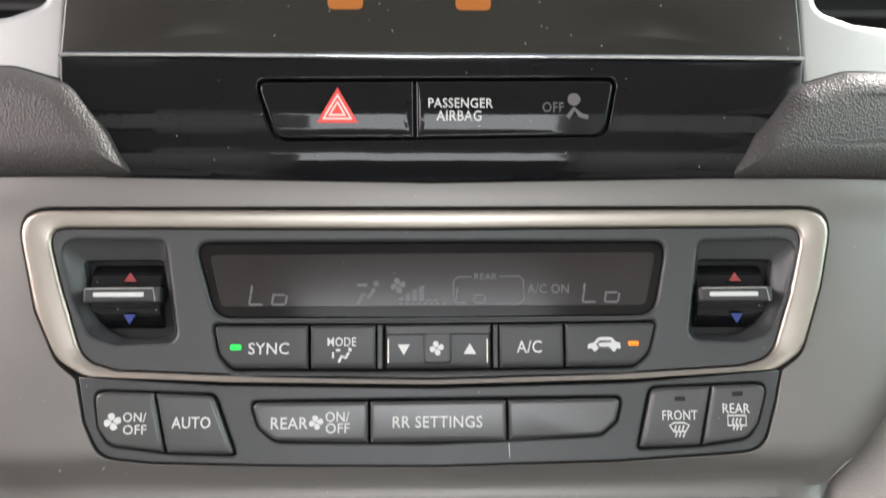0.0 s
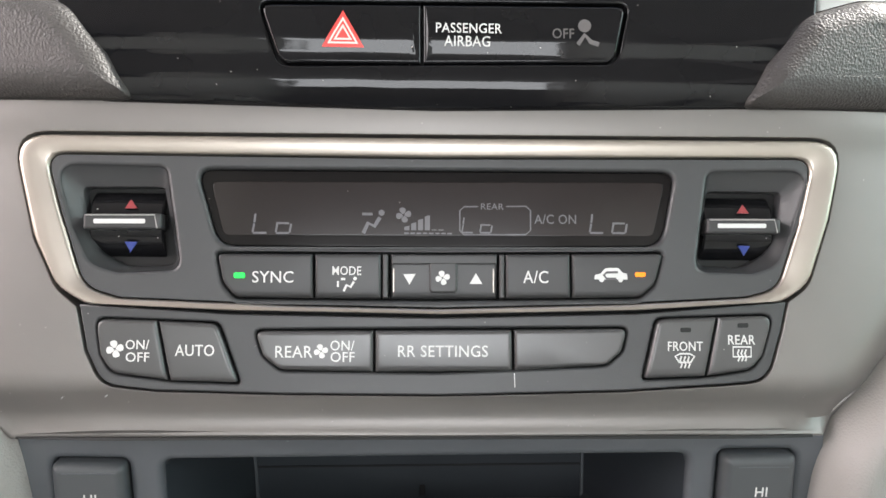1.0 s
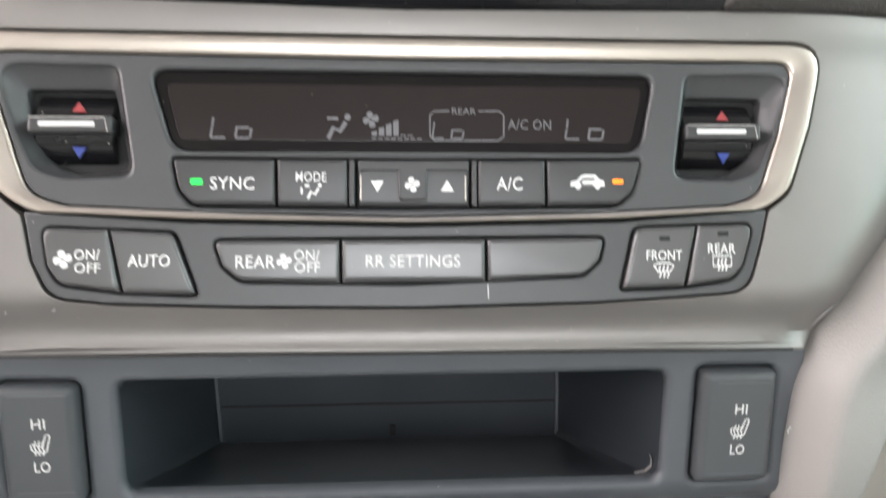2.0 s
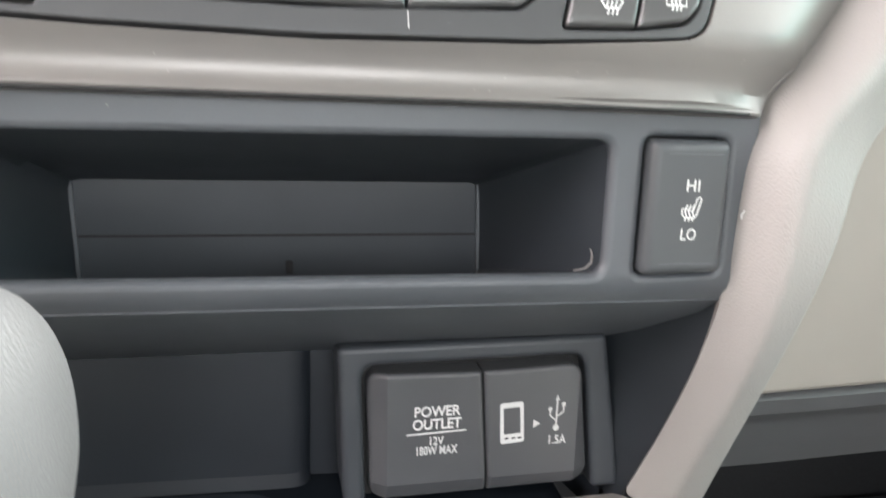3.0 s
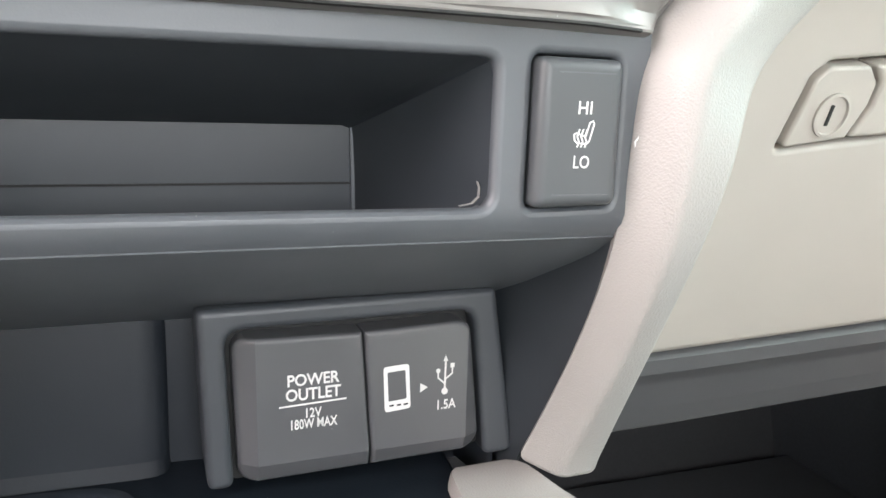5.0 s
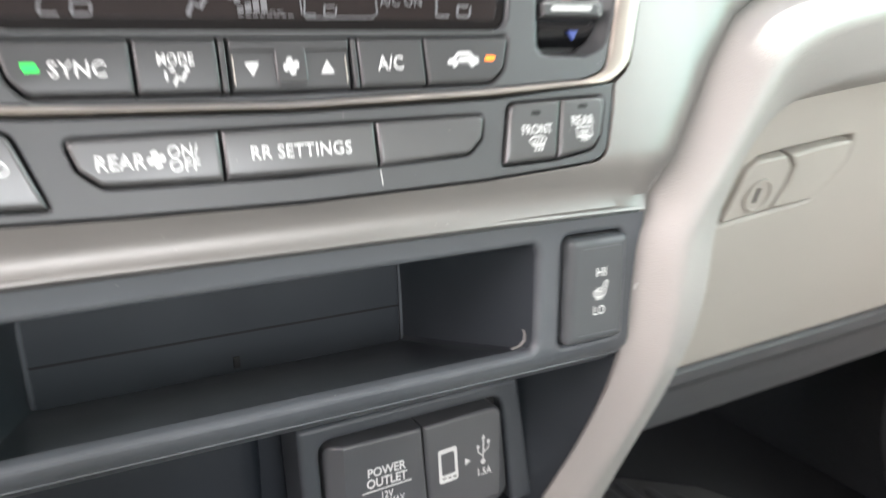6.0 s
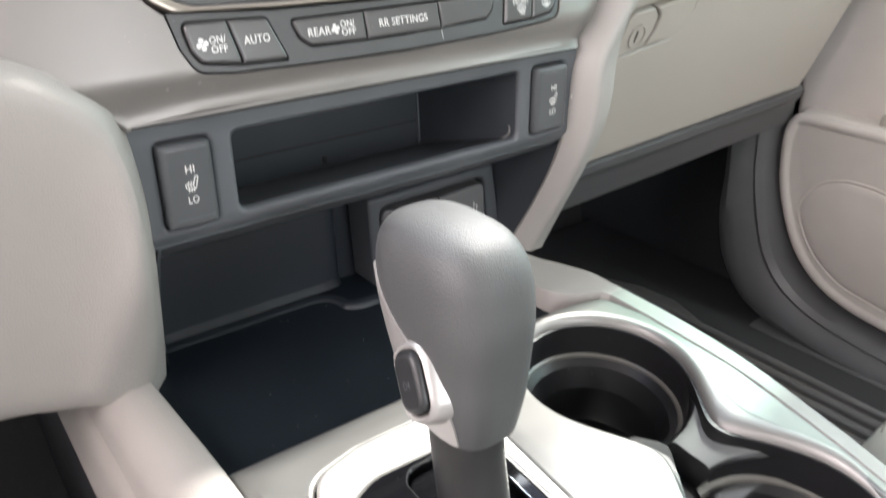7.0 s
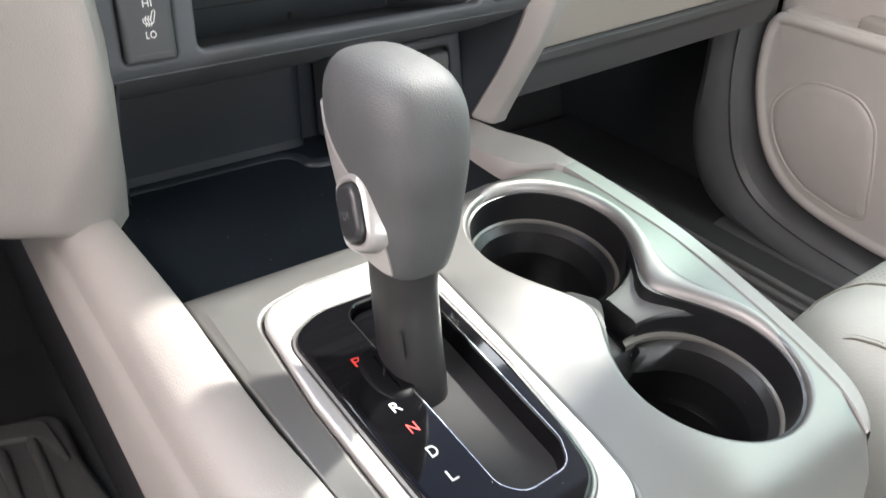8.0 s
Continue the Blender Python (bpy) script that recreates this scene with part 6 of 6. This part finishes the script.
# pillar trim: a rolled band that bends from upright into the sill
BEND = [((0.430, 0.62), (0.372, 0.62)), ((0.420, 0.50), (0.376, 0.50)), ((0.421, 0.42), (0.372, 0.42)), ((0.419, 0.365), (0.367, 0.375)), ((0.418, 0.303), (0.352, 0.330)), ((0.402, 0.250), (0.331, 0.283)), ((0.366, 0.208), (0.300, 0.252)), ((0.310, 0.190), (0.255, 0.231)), ((0.235, 0.180), (0.180, 0.219)), ((0.10, 0.178), (0.08, 0.214)), ((-0.40, 0.175), (-0.40, 0.204)), ((-1.0, 0.175), (-1.0, 0.20))]
rows = []
for (yi, zi), (yo, zo) in BEND:
    a, b = Vector((0, yi, zi)), Vector((0, yo, zo))
    rows.append([Vector((x, 0, 0)) + a.lerp(b, f) for x, f in ((0.720, -0.5), (0.665, -0.10), (0.640, -0.01), (0.628, 0.05), (0.620, 0.14), (0.617, 0.26), (0.619, 0.42), (0.626, 0.62), (0.630, 0.72), (0.628, 0.78), (0.632, 0.86), (0.645, 0.92), (0.675, 0.95))])
kick = tagged(part("pillar_trim", sheet(smooth_rows(rows, 5), 0.003), M_KICK), "dark grey plastic pillar trim beside the door", "pillar trim", kind="structure")
sill = tagged(part("door_sill", sheet([[(0.588, y, 0.085), (0.590, y, 0.130), (0.593, y, 0.150), (0.598, y, 0.156), (0.604, y, 0.157), (0.607, y, 0.162), (0.609, y, 0.176), (0.613, y, 0.184), (0.620, y, 0.187), (0.66, y, 0.188)] for y in (0.34, 0.30, 0.2, 0.1, -0.3, -1.0)], 0.004), M_KICK), "dark plastic door sill", "door sill", kind="structure")
tagged(part("kick_wall", sheet([[(0.705, 0.36, z), (0.705, 0.78, z)] for z in (0.08, 0.30, 0.70)], 0.004), M_CARPET_G), "dark carpeted footwell side", "footwell side", kind="structure")
fire = tagged(part("firewall", sheet([[(-0.8, 0.68, 0.08), (0.8, 0.68, 0.08)], [(-0.8, 0.78, 0.40), (0.8, 0.78, 0.40)], [(-0.8, 0.80, 0.80), (0.8, 0.80, 0.80)]], 0.01), M_CARPET_F), "dark carpeted bulkhead of the footwell", "bulkhead", kind="structure")

seat = thing("passenger_seat", Matrix.Translation((0.43, -0.2, 0.10)), "cream perforated leather passenger seat with stitched seams", "car seat")
bpy.context.view_layer.update()


def cushion(x0, x1, y0, y1, z0, z1, r, power=3.2, n=48):
    """A padded block with full, soft edges."""
    bm = bmesh.new()
    cx, cy = (x0 + x1) / 2, (y0 + y1) / 2
    a, b = (x1 - x0) / 2, (y1 - y0) / 2
    base = rounded([(x0, y0), (x1, y0), (x1, y1), (x0, y1)], r * 1.3, 8)
    rings = [ring3(inset(base, 0.006), z0)]
    rings.append(ring3(base, z0 + 0.015))
    rings.append(ring3(inset(base, -0.003), z1 - r * 1.0))
    for q in range(15, 91, 15):
        rings.append(ring3(inset(base, r * (1 - math.cos(radians(q)))), z1 - r + r * math.sin(radians(q))))
    loft(bm, rings, cap0=True, cap1=True)
    return bm


SEAT = (0.196, 0.640, -0.48, 0.058, 0.412, 0.052)


def seat_z(x, y):
    """Height of the cushion's rounded top."""
    x0, x1, y0, y1, z1, r = SEAT
    cx, cy = x0 + r * 1.3, y1 - r * 1.3
    if x < cx and y > cy:
        d = r * 1.3 - math.hypot(x - cx, y - cy)
    else:
        d = min(x - x0, y1 - y)
    u = max(0, min(r, r - d))
    return z1 - r + math.sqrt(max(0, r * r - u * u))


world_part("cushion", cushion(SEAT[0], SEAT[1], SEAT[2], SEAT[3], 0.26, SEAT[4], SEAT[5]), M_SEAT, seat)


def on_seat(pts, n=8):
    rows = smooth_rows([[Vector((x, y, 0))] for x, y in pts], n)
    return [Vector((r[0].x, r[0].y, seat_z(r[0].x, r[0].y))) for r in rows]


def bead(bm, pts, w):
    """A half-sunk cord along a line."""
    rings = []
    for i, p in enumerate(pts):
        d = (pts[min(i + 1, len(pts) - 1)] - pts[max(i - 1, 0)]).normalized()
        s = d.cross(Vector((0, 0, 1))).normalized()
        u = s.cross(d)
        rings.append([p + s * w * math.cos(q) + u * w * math.sin(q) for q in (0, 0.785, 1.571, 2.356, 3.1416, 3.927, 4.712, 5.498)])
    loft(bm, rings, cap0=True, cap1=True)
    return bm


SEAM_A = [(0.212, 0.018), (0.222, 0.033), (0.237, 0.0435), (0.254, 0.0485), (0.270, 0.0440), (0.277, 0.033), (0.279, 0.020), (0.281, -0.01), (0.283, -0.08), (0.285, -0.2), (0.286, -0.45)]
SEAM_B = [(0.2115, 0.0215), (0.2140, 0.0181), (0.2164, 0.0148), (0.2193, 0.0088), (0.2207, -0.0002), (0.2220, -0.0100), (0.223, -0.04), (0.224, -0.2), (0.224, -0.45)]
for seam in (SEAM_A, SEAM_B):
    line = on_seat(seam)
    world_part("seam", bead(bmesh.new(), line, 0.0009), M_SEAM, seat)
    line = on_seat([(x + 0.0022, y + 0.0014) for x, y in seam], 14)
    bm = bmesh.new()
    for i in range(0, len(line) - 1, 2):
        if line[i].y > -0.12:
            bead(bm, [line[i] + Vector((0, 0, 0.0003)), line[i].lerp(line[i + 1], 0.9) + Vector((0, 0, 0.0003))], 0.0006)
    tagged(world_part("stitching", bm, M_SEAT, seat), kind="stuff")
bm = bmesh.new()
for i in range(34):
    for j in range(30):
        x, y = 0.2145 + 0.0052 * i + (0.0026 if j % 2 else 0), 0.056 - 0.0042 * j
        d = math.hypot(x - 0.238, y + 0.01)
        if x > 0.286 or (x > 0.262 and y > 0.052 - 1.2 * max(0, x - 0.268)):
            if y < 0.0535 and seat_z(x, y) > 0.375:
                z = seat_z(x, y)
                n = Vector((seat_z(x - 0.001, y) - seat_z(x + 0.001, y), seat_z(x, y - 0.001) - seat_z(x, y + 0.001), 0.002)).normalized()
                s = n.cross(Vector((1, 0, 0))).normalized()
                u = s.cross(n)
                c = Vector((x, y, z)) + n * 0.0003
                bm.faces.new([bm.verts.new(c + (s * math.cos(q) + u * math.sin(q)) * 0.00075) for q in (0, 1.05, 2.09, 3.14, 4.19, 5.24)])
tagged(world_part("perforation", bm, M_SEAM, seat), kind="stuff")
world_part("backrest", cushion(0.19, 0.62, -0.72, -0.50, 0.40, 1.00, 0.06), M_SEAT, seat)
world_part("base", cushion(0.22, 0.58, -0.46, -0.02, 0.09, 0.27, 0.02), M_KICK, seat)

driver_seat = thing("driver_seat", Matrix.Translation((-0.41, -0.3, 0.10)), "cream leather driver seat behind the camera", "car seat")
bpy.context.view_layer.update()
world_part("cushion", cushion(-0.640, -0.196, -0.62, -0.16, 0.26, 0.412, 0.052), M_SEAT, driver_seat)
world_part("backrest", cushion(-0.63, -0.19, -0.86, -0.64, 0.40, 1.00, 0.06), M_SEAT, driver_seat)
world_part("headrest", cushion(-0.54, -0.28, -0.85, -0.73, 1.02, 1.18, 0.04), M_SEAT, driver_seat)
world_part("base", cushion(-0.60, -0.24, -0.60, -0.20, 0.09, 0.27, 0.02), M_KICK, driver_seat)

# ---- the rest of the cabin, which closes it round the camera ----
def wall(name, x0, x1, y0, y1, z0, z1, material, label, category):
    ob = part(name, box(x0, x1, y0, y1, z0, z1, 6), material)
    ob.data.transform(Matrix.Scale(MM, 4))
    return tagged(ob, label, category, kind="structure")


# the ceiling's front edge is set to cut the sun off the console rear
wall("ceiling", -760, 760, -1700, 237, 1230, 1260, M_HEAD, "pale cloth headliner", "headliner")
# unseen block on one side only, added to keep sun off the console's right
wall("roof_shade_block", 660, 770, -1700, 237, 1120, 1235, M_HEAD, "unseen pale roof block added to shade the console", "roof edge")
wall("wall_right", 745, 775, -1700, 800, 60, 640, M_BEIGE_D, "beige lower side of the cabin", "cabin side")
wall("wall_left", -775, -745, -1700, 800, 60, 660, M_BEIGE_D, "beige lower side of the cabin", "cabin side")
pane = tagged(part("window_right", box(768, 772, -330, 700, 640, 1235, 1), M_WINDOW), "green-tinted passenger window glass", "car window", kind="structure")
pane.data.transform(Matrix.Scale(MM, 4))
pane = tagged(part("window_left", box(-772, -768, -330, 700, 660, 1235, 1), M_WINDOW_L), "clear driver window glass", "car window", kind="structure")
pane.data.transform(Matrix.Scale(MM, 4))
for x, name in ((770, "rear_window_right"), (-770, "rear_window_left")):
    pane = tagged(part(name, box(x - 2, x + 2, -1690, -425, 645, 1235, 1), M_PRIVACY), "dark privacy glass of the rear side window", "car window", kind="structure")
    pane.data.transform(Matrix.Scale(MM, 4))
wall("wall_back", -760, 760, -1730, -1700, 60, 1230, M_HEAD, "rear wall of the cabin", "cabin wall")
wall("pillar_right", 735, 770, -420, -330, 640, 1240, M_HEAD, "pale pillar between the windows", "pillar")
wall("pillar_left", -770, -735, -420, -330, 660, 1240, M_HEAD, "pale pillar between the windows", "pillar")
dash = thing("dashboard", Matrix.Translation((0, 0.5, 0.85)), "dark padded dashboard top", "dashboard")
bpy.context.view_layer.update()
world_part("dash_top", sheet([[(-0.74, 0.345, 0.835), (0.74, 0.345, 0.835)], [(-0.74, 0.350, 0.862), (0.74, 0.350, 0.862)], [(-0.74, 0.38, 0.875), (0.74, 0.38, 0.875)], [(-0.74, 0.95, 0.90), (0.74, 0.95, 0.90)]], 0.01), M_BLACK_L, dash)
world_part("upper_face", sheet([[(0.24, 0.330, 0.86), (0.74, 0.345, 0.86)], [(0.24, 0.318, 0.78), (0.74, 0.335, 0.78)], [(0.24, 0.300, 0.72), (0.74, 0.32, 0.72)]], 0.006), M_BLACK_L, dash)
world_part("upper_face", sheet([[(-0.74, 0.345, 0.86), (-0.24, 0.330, 0.86)], [(-0.74, 0.335, 0.78), (-0.24, 0.318, 0.78)], [(-0.74, 0.32, 0.72), (-0.24, 0.300, 0.72)]], 0.006), M_BLACK_L, dash)
world_part("glove_header", sheet([[(0.15, 0.262, 0.700), (0.66, 0.285, 0.715)], [(0.15, 0.262, 0.67), (0.66, 0.270, 0.68)], [(0.15, 0.275, 0.64), (0.66, 0.283, 0.64)]], 0.004), M_BEIGE_P, dash)
